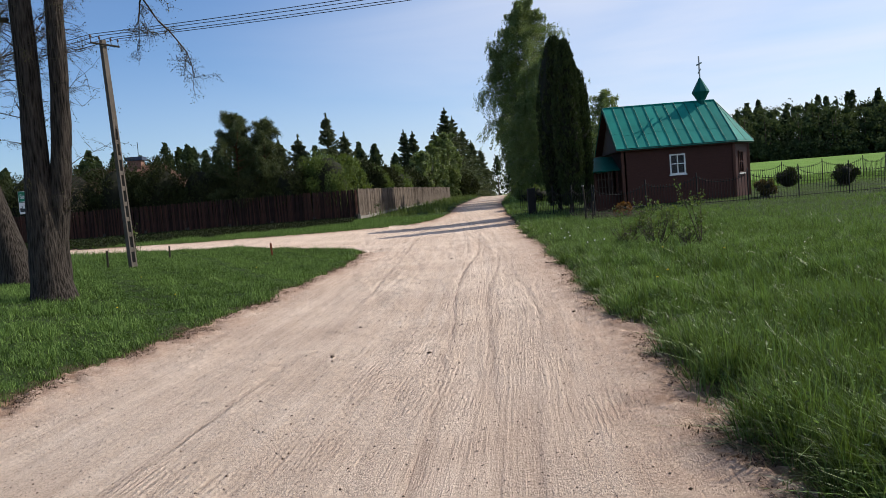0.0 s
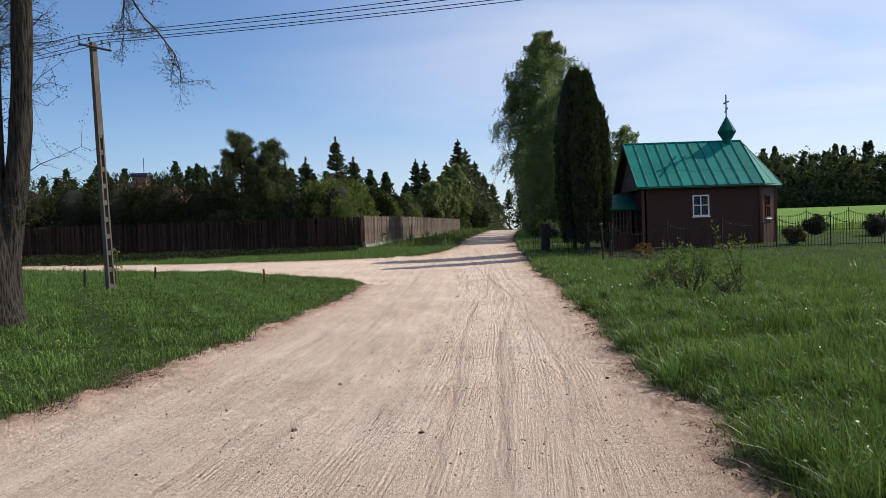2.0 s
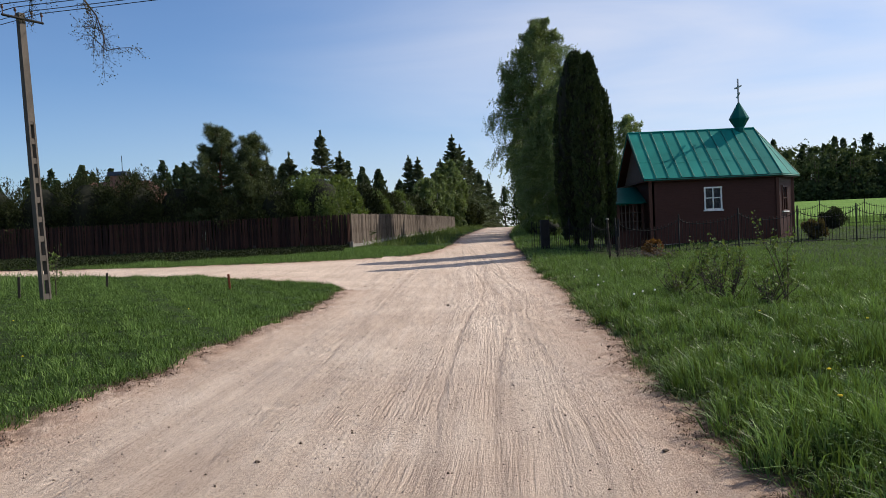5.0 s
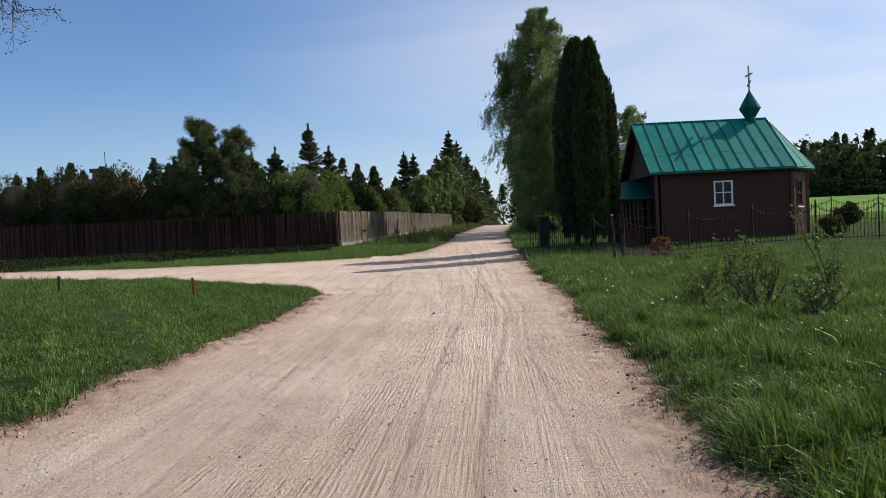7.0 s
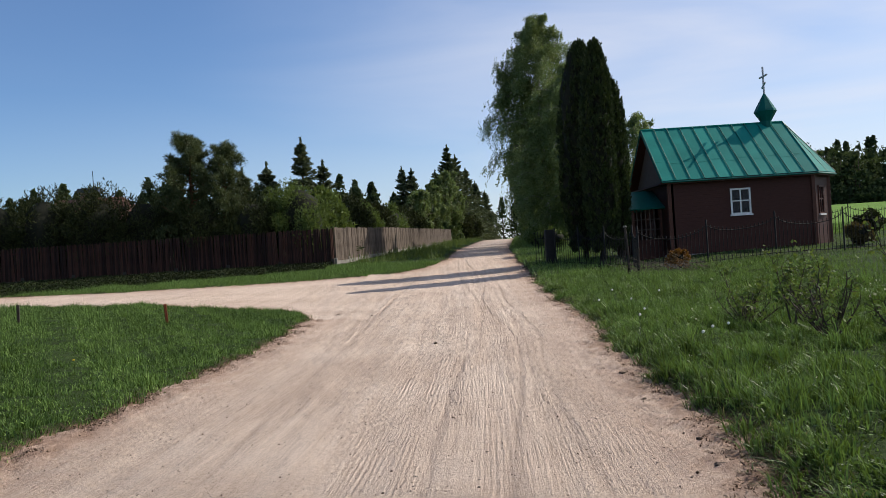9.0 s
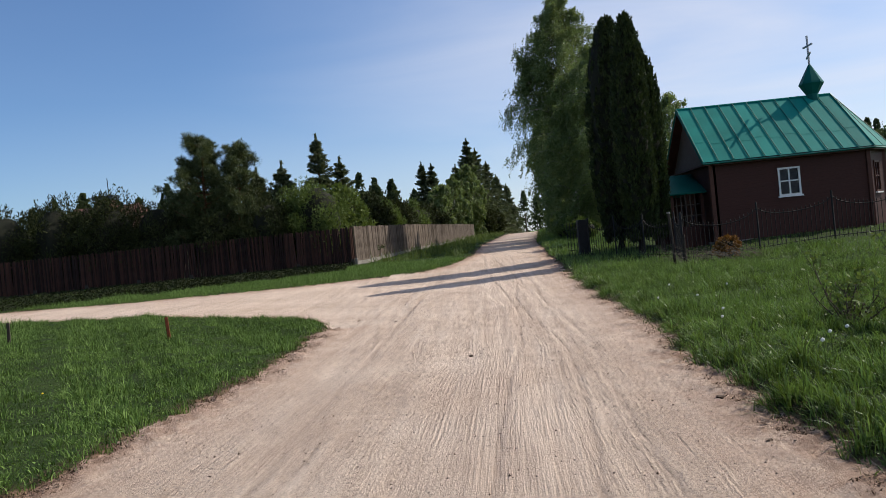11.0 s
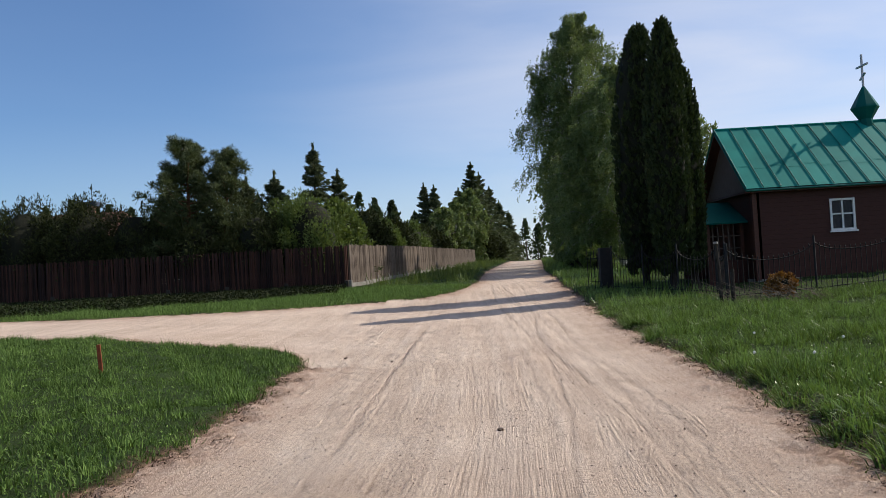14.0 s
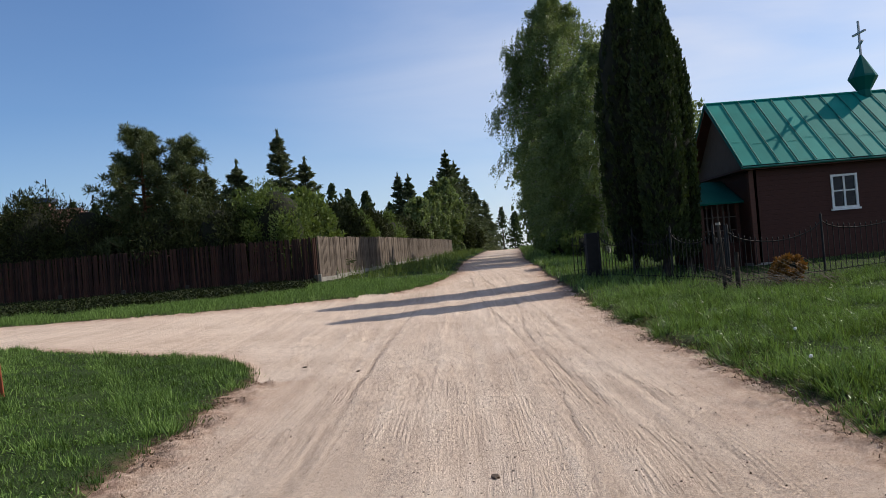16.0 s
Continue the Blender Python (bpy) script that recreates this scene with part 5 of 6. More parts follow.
spruce(9.6, 155, 9.6, 3.4, 10000, 79, size=.32)
birch(1.5, 106.0, 9.6, 3.0, 16000, 80, (0, 0), .17, "green leafy birch at the end of the fence")
birch(-.4, 98, 7.6, 2.4, 8000, 86, (0, 0), .16, "green leafy birch behind the roadside fence")
birch(-1.6, 88, 6.2, 2.0, 7000, 87, (0, 0), .15, "green leafy birch behind the roadside fence")
for i, (x, y, H, R) in enumerate(((-2.8, 82, 4.2, 1.8), (-1.9, 93, 4.4, 1.9), (3.3, 108, 3.6, 1.6), (4.9, 116, 3.6, 1.6))):
    bush("garden_shrub", x, y, H, R, 4200, 160 + i, M_HEDGE, "leafy green shrub by the roadside fence", "bush", "shrubs behind the roadside fence", .16)

# yard shrubs
bush("golden_bush", 7.6, 30.6, .56, .4, 5000, 81, M_ORANGE, "golden orange rounded bush beside the iron fence", "bush", size=.04)
bush("round_shrub", 14.8, 33.4, .68, .55, 6000, 82, M_BROWNTIP, "rounded bronze-green clipped shrub inside the iron fence", "bush", "clipped yard shrubs", .04)
bush("round_shrub", 18.9, 40.0, .98, .62, 6000, 83, M_HEDGE, "rounded dark green clipped shrub inside the iron fence", "bush", "clipped yard shrubs", .04)
bush("round_shrub", 20.6, 37.4, .98, .62, 6000, 84, M_HEDGE, "rounded dark green clipped shrub inside the iron fence", "bush", "clipped yard shrubs", .04)


# far woods: many crowns in one object
def woods(name, spots, mat, label, size):
    rng = np.random.default_rng(5)
    P, D, T, S, v, f = [], [], [], [], [], []
    for x, y, H, R, kind in spots:
        z = float(land(np.array(x), np.array(y)))
        n = 540
        # inner leaves, larger and darker: shade in the crown's depth put into their tone
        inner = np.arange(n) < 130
        tube(v, f, [(x, y, z - .3), (x, y, z + H * .9)], [.22, .03], 4)
        if kind == 0:      # conifer with a blunt, uneven top
            t = rng.random(n) ** .75
            a = rng.uniform(0, math.tau, n)
            r = R * (1 - t) ** .55 * np.where(inner, .5, .45 + .55 * rng.random(n) ** .4) * (.82 + .2 * np.sin(t * H * 2 + 2 * a))
            p = np.stack([x + r * np.cos(a), y + r * np.sin(a), z + H * (.02 + t)], 1)
        else:              # broadleaf, in clumps
            c = rand_dirs(rng, 16) * np.array((R * .7, R * .7, H * .42)) + np.array((x, y, z + H * .5))
            p = np.repeat(c, n // 16 + 1, 0)[:n][rng.permutation(n)] + rand_dirs(rng, n) * np.where(inner, .2, rng.random(n) ** .4)[:, None] * R * .46
        P.append(p)
        D.append(rand_dirs(rng, n))
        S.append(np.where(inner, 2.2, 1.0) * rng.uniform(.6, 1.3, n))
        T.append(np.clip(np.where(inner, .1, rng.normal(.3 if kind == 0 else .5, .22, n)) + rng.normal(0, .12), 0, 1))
    S = np.concatenate(S)[:, None]
    P, D, T = np.concatenate(P), np.concatenate(D), np.concatenate(T)
    g = thing(name, spots[0][0], spots[0][1], 0, label, "forest")
    tagged(g, kind="stuff")
    inv = Matrix.Translation((-spots[0][0], -spots[0][1], 0))
    o = np.array((spots[0][0], spots[0][1], 0))
    sz = size * S
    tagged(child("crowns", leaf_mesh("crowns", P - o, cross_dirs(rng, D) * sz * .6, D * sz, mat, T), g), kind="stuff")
    tagged(child("trunks", raw_mesh("trunks", np.array(v) - o, f, M_TWIG), g), kind="stuff")


def wood_spots():
    rng = random.Random(11)
    right, left = [], []
    for i in range(210):
        x = 34 + 110 * (i % 70) / 70 + rng.uniform(-2, 2)
        row = i // 70
        y = 158 - .18 * (x - 40) + row * 9 + rng.uniform(-3, 3)
        kind = 1 if (row == 0 or rng.random() < .62) else 0
        right.append((x, y, (7.5 + 4.5 * rng.random() if kind else 9.6 + 2.8 * rng.random()) + row * 1.1, 3.8 if kind else 3.1, kind))
    for i in range(64):
        x = 33 + 112 * i / 64 + rng.uniform(-.8, .8)
        right.append((x, 153.5 - .18 * (x - 40) + rng.uniform(-1, 1), 2.6 + 1.8 * rng.random(), 2.4, 1))
    for i in range(165):
        x = -150 + 145 * (i % 55) / 55 + rng.uniform(-1.5, 1.5)
        y = 108 + rng.uniform(-6, 6) + (i // 55) * 8
        left.append((x, y, (7.2 if x > -32 else 8.4) + 3.2 * rng.random(), 2.7, 0 if rng.random() < .8 else 1))
    for i in range(26):
        left.append((-8 + 2.2 * i + rng.uniform(-1, 1), 190 + rng.uniform(-8, 8), 7 + 3 * rng.random(), 3.0, rng.choice((0, 0, 1))))
    return right, left


RIGHT_WOOD, LEFT_WOOD = wood_spots()
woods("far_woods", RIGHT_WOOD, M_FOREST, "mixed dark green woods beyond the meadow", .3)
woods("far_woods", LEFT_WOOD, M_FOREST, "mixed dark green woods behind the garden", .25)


def house():
    g = thing("house", -23.8, 60, .75, "house with brown tiled roof behind the hedge", "house")
    bm = bmesh.new()
    box(bm, -4, -3.5, -1, 4, 3.5, 3.2)
    part("wall", bm, M_PALEWOOD, g)
    bm = bmesh.new()
    slab(bm, [(-4.5, -4, 3.0), (4.5, -4, 3.0), (2.2, 0, 5.6), (-2.2, 0, 5.6)], .12)
    slab(bm, [(4.5, 4, 3.0), (-4.5, 4, 3.0), (-2.2, 0, 5.6), (2.2, 0, 5.6)], .12)
    slab(bm, [(-4.5, 4, 3.0), (-4.5, -4, 3.0), (-2.2, 0, 5.6)], .12)
    slab(bm, [(4.5, -4, 3.0), (4.5, 4, 3.0), (2.2, 0, 5.6)], .12)
    r = part("roof", bm, M_TILEROOF, g)
    bm = bmesh.new()
    box(bm, -.6, -.4, 4.6, .5, .4, 6.0, .02)
    ch = part("chimney", bm, M_BRICK, r)
    bm = bmesh.new()
    box(bm, -.75, -.5, 6.0, .65, .5, 6.3, .02)
    part("chimney_cap", bm, M_BLUE, ch)
    rod("antenna", [(.2, 0, 6.3), (.2, 0, 7.5)], .025, M_IRON, r)


house()


# ---- roadside tree with two stems, and its neighbour ----
def big_tree():
    rng = np.random.default_rng(9)
    bx, by = -7.0, 13.2
    z0 = lz(bx, by)
    g = thing("roadside_tree", bx, by, z0, "large twin-stemmed roadside tree with budding twigs", "tree", "roadside trees")
    v, f = [], []

    def stem(pts, r):
        n = 26
        q = [np.array([np.interp(i / (n - 1), np.linspace(0, 1, len(pts)), [p[k] for p in pts]) for k in range(3)]) for i in range(n)]
        tube(v, f, q, [float(np.interp(i / (n - 1), np.linspace(0, 1, len(r)), r)) for i in range(n)], 16)
        return q
    stem([(0.04, 0, -.3), (0.02, 0, .3), (-.02, 0, 1.2), (-.03, 0, 2.2), (0, .02, 3.6), (-.02, .05, 5.5), (-.05, .1, 8.5), (.1, 0, 12)], [.48, .34, .28, .22, .185, .18, .15, .05])
    stem([(.06, .1, .2), (.1, .1, 1.0), (.26, .1, 1.8), (.4, .1, 2.7), (.5, .1, 4.0), (.56, .1, 5.5), (.66, .1, 8), (.9, 0, 12)], [.26, .22, .18, .165, .155, .15, .13, .05])
    va = np.array(v)
    a = np.arctan2(va[:, 1], va[:, 0])
    va[:, :2] *= (1 + .02 * np.sin(9 * a + va[:, 2] * 2) + .02 * np.sin(17 * a - va[:, 2] * 5))[:, None]
    child("trunk", raw_mesh("trunk", va, f, M_BARK, smooth=True), g, "deeply ridged grey-brown bark")
    # boughs, then twigs with buds
    tv, tf, B = [], [], []

    def twiggy(p, d, L, r, level, droop):
        n = 5
        pts = [np.array(p, float)]
        d = np.array(d, float) / np.linalg.norm(d)
        for i in range(n):
            d = d + rng.normal(0, .16, 3) + np.array((0, 0, -droop))
            d /= np.linalg.norm(d)
            pts.append(pts[-1] + d * L / n)
        tube(tv, tf, pts, [r * (1 - .75 * i / n) for i in range(n + 1)], 5 if level < 2 else 3)
        if level >= 3:
            B.extend(pts[1:])
            return
        for i in range(1, n + 1):
            for _ in range(2 if level else 1):
                q = pts[i]
                side = d * .6 + rng.normal(0, .7, 3)
                twiggy(q, side, L * rng.uniform(.3, .5), r * .42, level + 1, droop * .8)
    # the bough that hangs over the verge
    twiggy((.6, .1, 7.0), (.5, .75, .1), 2.9, .05, 0, .2)
    twiggy((.6, .1, 7.4), (.75, .3, .1), 2.2, .045, 0, .14)
    twiggy((.4, .1, 7.2), (.3, .2, .6), 2.8, .05, 0, .05)
    twiggy((-.3, .1, 5.0), (-.8, .3, .3), 2.8, .05, 0, .1)
    twiggy((-.3, .1, 6.0), (-.8, -.3, .4), 2.8, .05, 0, .1)
    for i in range(46):     # thin shoots off the stems
        h = rng.uniform(1.4, 5.0)
        a = rng.uniform(-1.2, 1.2) if i % 3 else rng.uniform(0, 6.28)
        twiggy((.3 * math.cos(a) if i % 2 else -.3, .15, h), (math.cos(a), .5 * math.sin(a), rng.uniform(.3, .9)), rng.uniform(.45, 1.3), .011, 2, .04)
    fine_growth("branching", raw_mesh("branching", tv, tf, M_TWIG, smooth=True), g, "bare dark budding boughs")
    B = np.array(B)
    B = np.repeat(B, 2, 0) + rng.normal(0, .035, (len(B) * 2, 3))
    d = rand_dirs(rng, len(B))
    sz = rng.uniform(.009, .019, len(B))[:, None]
    child("bud_growth", leaf_mesh("bud_growth", B, cross_dirs(rng, d) * sz * .6, d * sz, M_BUD, rng.random(len(B))), g, "small young green buds")
    # the leaning neighbour
    bx, by = -10.1, 17.6
    z0 = lz(bx, by)
    g = thing("roadside_tree", bx, by, z0, "leaning roadside tree with ridged bark", "tree", "roadside trees")
    v, f = [], []
    stem([(0.1, 0, -.3), (0, 0, .4), (-.4, 0, 2), (-1.0, .1, 4.2), (-1.6, .2, 7), (-1.9, .2, 10)], [.48, .36, .29, .24, .18, .05])
    child("trunk", raw_mesh("trunk", v, f, M_BARK, smooth=True), g, "deeply ridged grey-brown bark")
    tv, tf, B = [], [], []
    for i in range(9):
        twiggy((-1.0 - .1 * i, .1, 3.4 + .5 * i), (rng.normal(), rng.normal(), .6), 2.4, .04, 1, .05)
    fine_growth("branching", raw_mesh("branching", tv, tf, M_TWIG), g)
    B = np.array(B)
    d = rand_dirs(rng, len(B))
    sz = rng.uniform(.01, .024, len(B))[:, None]
    child("bud_growth", leaf_mesh("bud_growth", B + rng.normal(0, .03, B.shape), cross_dirs(rng, d) * sz * .6, d * sz, M_BUD, rng.random(len(B))), g)


big_tree()


# ---- saplings in the right-hand verge ----
def sapling(x, y, H, seed, n, spread, label, leafy=1.0):
    rng = np.random.default_rng(seed)
    g = thing("sapling", x, y, lz(x, y), label, "sapling", "saplings in the verge")
    v, f, B = [], [], []
    for i in range(n):
        d = np.array((rng.normal(0, spread), rng.normal(0, spread), 1.0))
        L = H * rng.uniform(.65, 1.0)
        pts = [np.array((0, 0, -.05))]
        for k in range(5):
            d = d + rng.normal(0, .1, 3)
            pts.append(pts[-1] + d / np.linalg.norm(d) * L / 5)
        tube(v, f, pts, [.012 * (1 - .8 * k / 5) + .002 for k in range(6)], 4)
        for k in range(2, 6):
            for _ in range(2):
                e = pts[k] + rng.normal(0, .5, 3) * L * .28 + (0, 0, L * .12)
                tube(v, f, [pts[k], (pts[k] + e) / 2 + rng.normal(0, .02, 3), e], [.005, .004, .002], 3)
                for u in np.linspace(.25, 1, 6):
                    B.append(pts[k] + (e - pts[k]) * u)
    fine_growth("stem_growth", raw_mesh("stem_growth", v, f, M_TWIG), g, "thin dark stems")
    B = np.repeat(np.array(B), 2, 0)
    B = B[rng.random(len(B)) < leafy]
    B = B + rng.normal(0, .03, B.shape)
    d = rand_dirs(rng, len(B)) + np.array((0, 0, .4))
    d /= np.linalg.norm(d, axis=1, keepdims=True)
    sz = rng.uniform(.018, .04, len(B))[:, None]
    child("foliage", leaf_mesh("foliage", B, cross_dirs(rng, d) * sz * .6, d * sz, M_SHRUB, rng.random(len(B))), g)


sapling(5.7, 16.2, 1.15, 91, 3, .22, "slender branching young sapling with sparse leaves in grass")
sapling(4.9, 17.5, 1.1, 99, 2, .12, "slender young sapling with sparse leaves in tall grass")
sapling(4.85, 16.5, .8, 96, 14, .45, "dense twiggy brown brush in tall grass", .22)
sapling(5.3, 15.9, .55, 97, 12, .6, "dense twiggy brown brush in tall grass", .22)
sapling(4.5, 18.0, .6, 98, 12, .5, "dense twiggy brown brush in tall grass", .22)
sapling(5.15, 17.6, .95, 92, 5, .3, "low many-stemmed sapling in tall grass")
sapling(4.9, 19.0, .8, 93, 4, .35, "low many-stemmed sapling in tall grass")
sapling(5.9, 18.8, .85, 94, 4, .35, "low many-stemmed sapling in tall grass")
sapling(-8.9, 21.6, 1.1, 95, 2, .15, "slender young sapling beside the power pole")


def dry_stalks(x, y, n, seed):
    """A wind-laid bundle of last year's stalks."""
    rng = np.random.default_rng(seed)
    g = thing("dry_stalks", x, y, lz(x, y), "bundle of dry grey-brown stalks leaning over the grass", "dead plant")
    v, f = [], []
    for i in range(n):
        p = np.array((rng.normal(0, .35), rng.normal(0, .2), -.02))
        d = np.array((-rng.uniform(.5, 1.1), rng.normal(0, .25), rng.uniform(.25, .6)))
        L = rng.uniform(.5, 1.2)
        tube(v, f, [p, p + d * L * .5 + (0, 0, .08), p + d * L], [.006, .005, .002], 3)
    fine_growth("stalk_growth", raw_mesh("stalk_growth", v, f, M_DEAD), g)


dry_stalks(7.7, 29.9, 60, 3)
dry_stalks(6.5, 29.8, 25, 4)


# ---- grass ----
def blades(name, x, y, height, width, lean, mat, label, tone, rng, z=None, segs=3):
    """Bent grass blades on the ground at x, y; lean is the way the tips are blown, relative to height."""
    n = len(x)
    z = surface(x, y) - .02 if z is None else z
    a = rng.uniform(0, math.tau, n)
    side = np.stack([np.cos(a), np.sin(a), np.zeros(n)], 1)
    base = np.stack([x, y, z], 1)
    tip = np.concatenate([lean * height[:, None], np.zeros((n, 1))], 1)
    drop = np.clip(1 - .45 * (lean ** 2).sum(1), .35, 1)
    up = np.stack([np.zeros(n), np.zeros(n), height * drop], 1)
    w = width[:, None]
    if segs == 3:
        V = np.empty((n, 5, 3), np.float32)
        V[:, 0], V[:, 1] = base - side * w, base + side * w
        m = base + tip * .28 + up * .6
        V[:, 2], V[:, 3] = m + side * w * .75, m - side * w * .75
        V[:, 4] = base + tip + up
        i = np.arange(n)[:, None] * 5
        F = np.concatenate([i + (0, 1, 2), i + (0, 2, 3), i + (3, 2, 4)], 1).reshape(-1, 3)
        k = 5
    else:
        V = np.empty((n, 3, 3), np.float32)
        V[:, 0], V[:, 1], V[:, 2] = base - side * w, base + side * w, base + tip + up
        F = np.arange(n * 3).reshape(n, 3)
        k = 3
    me = raw_mesh(name, V.reshape(-1, 3), F, mat, tone=np.repeat(tone, k))
    ob = new(name, me)
    tagged(ob, label, "grass", kind="stuff")
    return ob


def scatter(rng, n, x0, x1, y0, y1, inside=None, pull=0.0):
    x, y = rng.uniform(x0, x1, n), rng.uniform(y0, y1, n)
    if pull:
        y = y0 + (y1 - y0) * rng.random(n) ** pull
    k = inside(x, y) if inside is not None else np.ones(n, bool)
    return x[k], y[k]


def fade(rng, x, y, x0, x1, y0, y1, w=2.0):
    """True with a chance that falls off raggedly towards the bounds."""
    d = np.minimum(np.minimum(x - x0, x1 - x), np.minimum(y - y0, y1 - y)) / w + .35 * wave(x, y, 1.1, 2)
    return rng.random(len(x)) < np.clip(d, 0, 1)


def meadow():
    rng = np.random.default_rng(77)
    # tall verge on the right, in tufts
    def tufts(n, per, x0, x1, y0, y1, keep, pull, tall_of, spread, wind, mat, name, label, thin):
        cx, cy = scatter(rng, n, x0, x1, y0, y1, lambda x, y: keep(x, y) & fade(rng, x, y, x0 - 9 * (x0 > 0), x1 + 9 * (x1 < 0), y0, y1 + 9), pull)
        clump = wave(cx, cy, 3.1, 4) + .7 * wave(cx, cy, 7.3, 2)
        ht = tall_of(cx, cy) * rng.uniform(.5, 1.25, len(cx)) * np.clip(1 + .45 * clump, .55, 1.7)
        # near right-hand tufts get a darker tone, standing for shade between the blades
        ct = np.clip(rng.normal(.36, .3 if x0 > 0 else .2, len(cx)) + .14 * wave(cx, cy, .6, 3) + .17 * clump + .13 * wave(cx, cy, 9.0, 1) - .14 * (cx > 0) * (1 - smooth_step(4, 11, cy)), 0, 1)
        a = rng.uniform(0, math.tau, (len(cx), per))
        r = np.clip(np.abs(rng.normal(0, 1, (len(cx), per))), 0, 1.7)
        ox, oy = np.cos(a) * r, np.sin(a) * r
        x = (cx[:, None] + ox * spread).ravel()
        y = (cy[:, None] + oy * spread).ravel()
        hh = (ht[:, None] * rng.uniform(.45, 1.15, (len(cx), per))).ravel()
        blow = (.75 + .5 * wave(x, y, .9, 5))[:, None]
        lean = np.stack([ox.ravel(), oy.ravel()], 1) * .42 + np.array(wind) * blow * .6 + rng.normal(0, .34, (len(x), 2))
        tone = np.clip((ct[:, None] + rng.normal(0, .28, (len(cx), per))).ravel(), 0, 1)
        wide = rng.uniform(*thin, len(x)) * (.62 + .38 * smooth_step(4, 12, y))
        hh = np.clip(hh, .03, .42)
        far = (y > 19) | (x > 6.5) | (x < -6.5)
        for k, segs, more in ((~far, 3, 1.0), (far, 1, 1.25)):
            blades(name, x[k], y[k], hh[k], wide[k] * more, lean[k], mat, label, tone[k], rng, segs=segs)

    def right_keep(x, y):
        d = road_depth(x, y)
        return (d < .05 * wave(x, y, 5.0, 2)) & (x > 0) & (rng.random(len(x)) < np.clip(1.2 - (x - right_edge(y)) * .11, .25, 1))

    def right_tall(x, y):
        near = 1 - smooth_step(5, 13, y)
        return (.15 + .1 * near) * np.clip(1.05 + .65 * wave(x, y, 1.4) + .5 * wave(x, y, 3.7, 2), .5, 2.1)
    tufts(52000, 17, 1.4, 11, .5, 31, right_keep, 1.45, right_tall, .06, (-.85, -.45), M_GRASS, "tall_grass", "tall tufted green grass beside the sand road", (.0032, .0078))
    tufts(47000, 15, -14.5, -2.2, 2.5, 32, lambda x, y: road_depth(x, y) < .04 * wave(x, y, 5.0, 2), 1.15, lambda x, y: (.1 + 0 * x) * (1 + .35 * wave(x, y, 1.6, 1) + .25 * wave(x, y, 4.4, 1)), .085, (-.2, -.12), M_LAWN, "short_grass", "fresh green tufted grass on the road corner", (.0038, .008))
    # low broad-leaved herbs between the blades
    for name, n, x0, x1, keep, hh, mat in (("verge_herbs", 50000, 1.5, 9.5, lambda x, y: (road_depth(x, y) < -.02) & (x > 0) & (wave(x, y, 1.7, 6) > -.3), right_tall, M_GRASS), ("corner_herbs", 45000, -12, -2.2, lambda x, y: (road_depth(x, y) < -.02) & (wave(x, y, 1.7, 6) > -.3), lambda x, y: .1 + 0 * x, M_LAWN)):
        x, y = scatter(rng, n, x0, x1, 1.5, 30, keep, 1.15)
        top = hh(x, y)
        P = np.stack([x, y, surface(x, y) + top * rng.uniform(.3, .85, len(x))], 1)
        a = rng.uniform(0, math.tau, len(x))
        D = np.stack([np.cos(a), np.sin(a), rng.uniform(-.3, .7, len(x))], 1)
        s = rng.uniform(.008, .02, len(x))[:, None]
        me = leaf_mesh(name, P, cross_dirs(rng, D) * s * .42, D * s, mat, np.clip(rng.normal(.5, .36, len(x)), 0, 1))
        tagged(new(name, me), "low leafy green herbs among the grass", "grass", kind="stuff")
    # fallen straw, roots and litter along both margins
    x, y = scatter(rng, 800000, -5.5, 4.6, 1.5, 32, lambda x, y: (np.abs(road_depth(x, y) - .06) < .26 * rng.random(len(x)) ** .6) & (wave(x, y, 2.6, 9) > -.1), 1.2)
    blades("plant_litter", x, y, rng.uniform(.012, .03, len(x)), rng.uniform(.003, .009, len(x)), rng.normal(0, 1.3, (len(x), 2)), M_LITTER, "brown roots and dry litter along the road margins", rng.random(len(x)), rng, surface(x, y) + .004, segs=1)
    # straw among it
    x, y = scatter(rng, 26000, 0.9, 5, 1, 30, lambda x, y: (np.abs(road_depth(x, y) + .1) < .25) & (x > 0), 1.2)
    d = -road_depth(x, y)
    blades("dry_grass", x, y, rng.uniform(.03, .13, len(x)), rng.uniform(.0015, .0035, len(x)), rng.normal(0, .9, (len(x), 2)), M_STRAW, "dry pale straw along the road margin", rng.random(len(x)), rng)
    # lower margin weeds
    x, y = scatter(rng, 26000, 0.6, 5, 1, 34, lambda x, y: (np.abs(road_depth(x, y) + .02) < .16) & (x > 0) & (wave(x, y, 1.9, 7) > -.35), 1.3)
    blades("margin_weeds", x, y, rng.uniform(.03, .13, len(x)), rng.uniform(.003, .008, len(x)), rng.normal(0, .6, (len(x), 2)), M_WILT, "low weeds along the crumbling road edge", rng.random(len(x)), rng)
    # right meadow further off
    x, y = scatter(rng, 190000, 3, 34, 14, 60, lambda x, y: (road_depth(x, y) < -.1) & ((x > 9.3) | (y > 30.5)) & (x > 2) & ~((x > 8.7) & (x < 15) & (y > 34.8) & (y < 38.8)))
    h = (.14 + .06 * wave(x, y, .8)) * rng.uniform(.6, 1.3, len(x)) * np.where((y > 29.2) & (x > 6.5) & (y < 41), .55, 1)
    blades("meadow_grass", x, y, h, rng.uniform(.005, .011, len(x)), rng.normal(0, .3, (len(x), 2)) + (-.25, -.2), M_GRASS, "green meadow grass round the chapel", np.clip(rng.normal(.6, .2, len(x)), 0, 1), rng, segs=1)
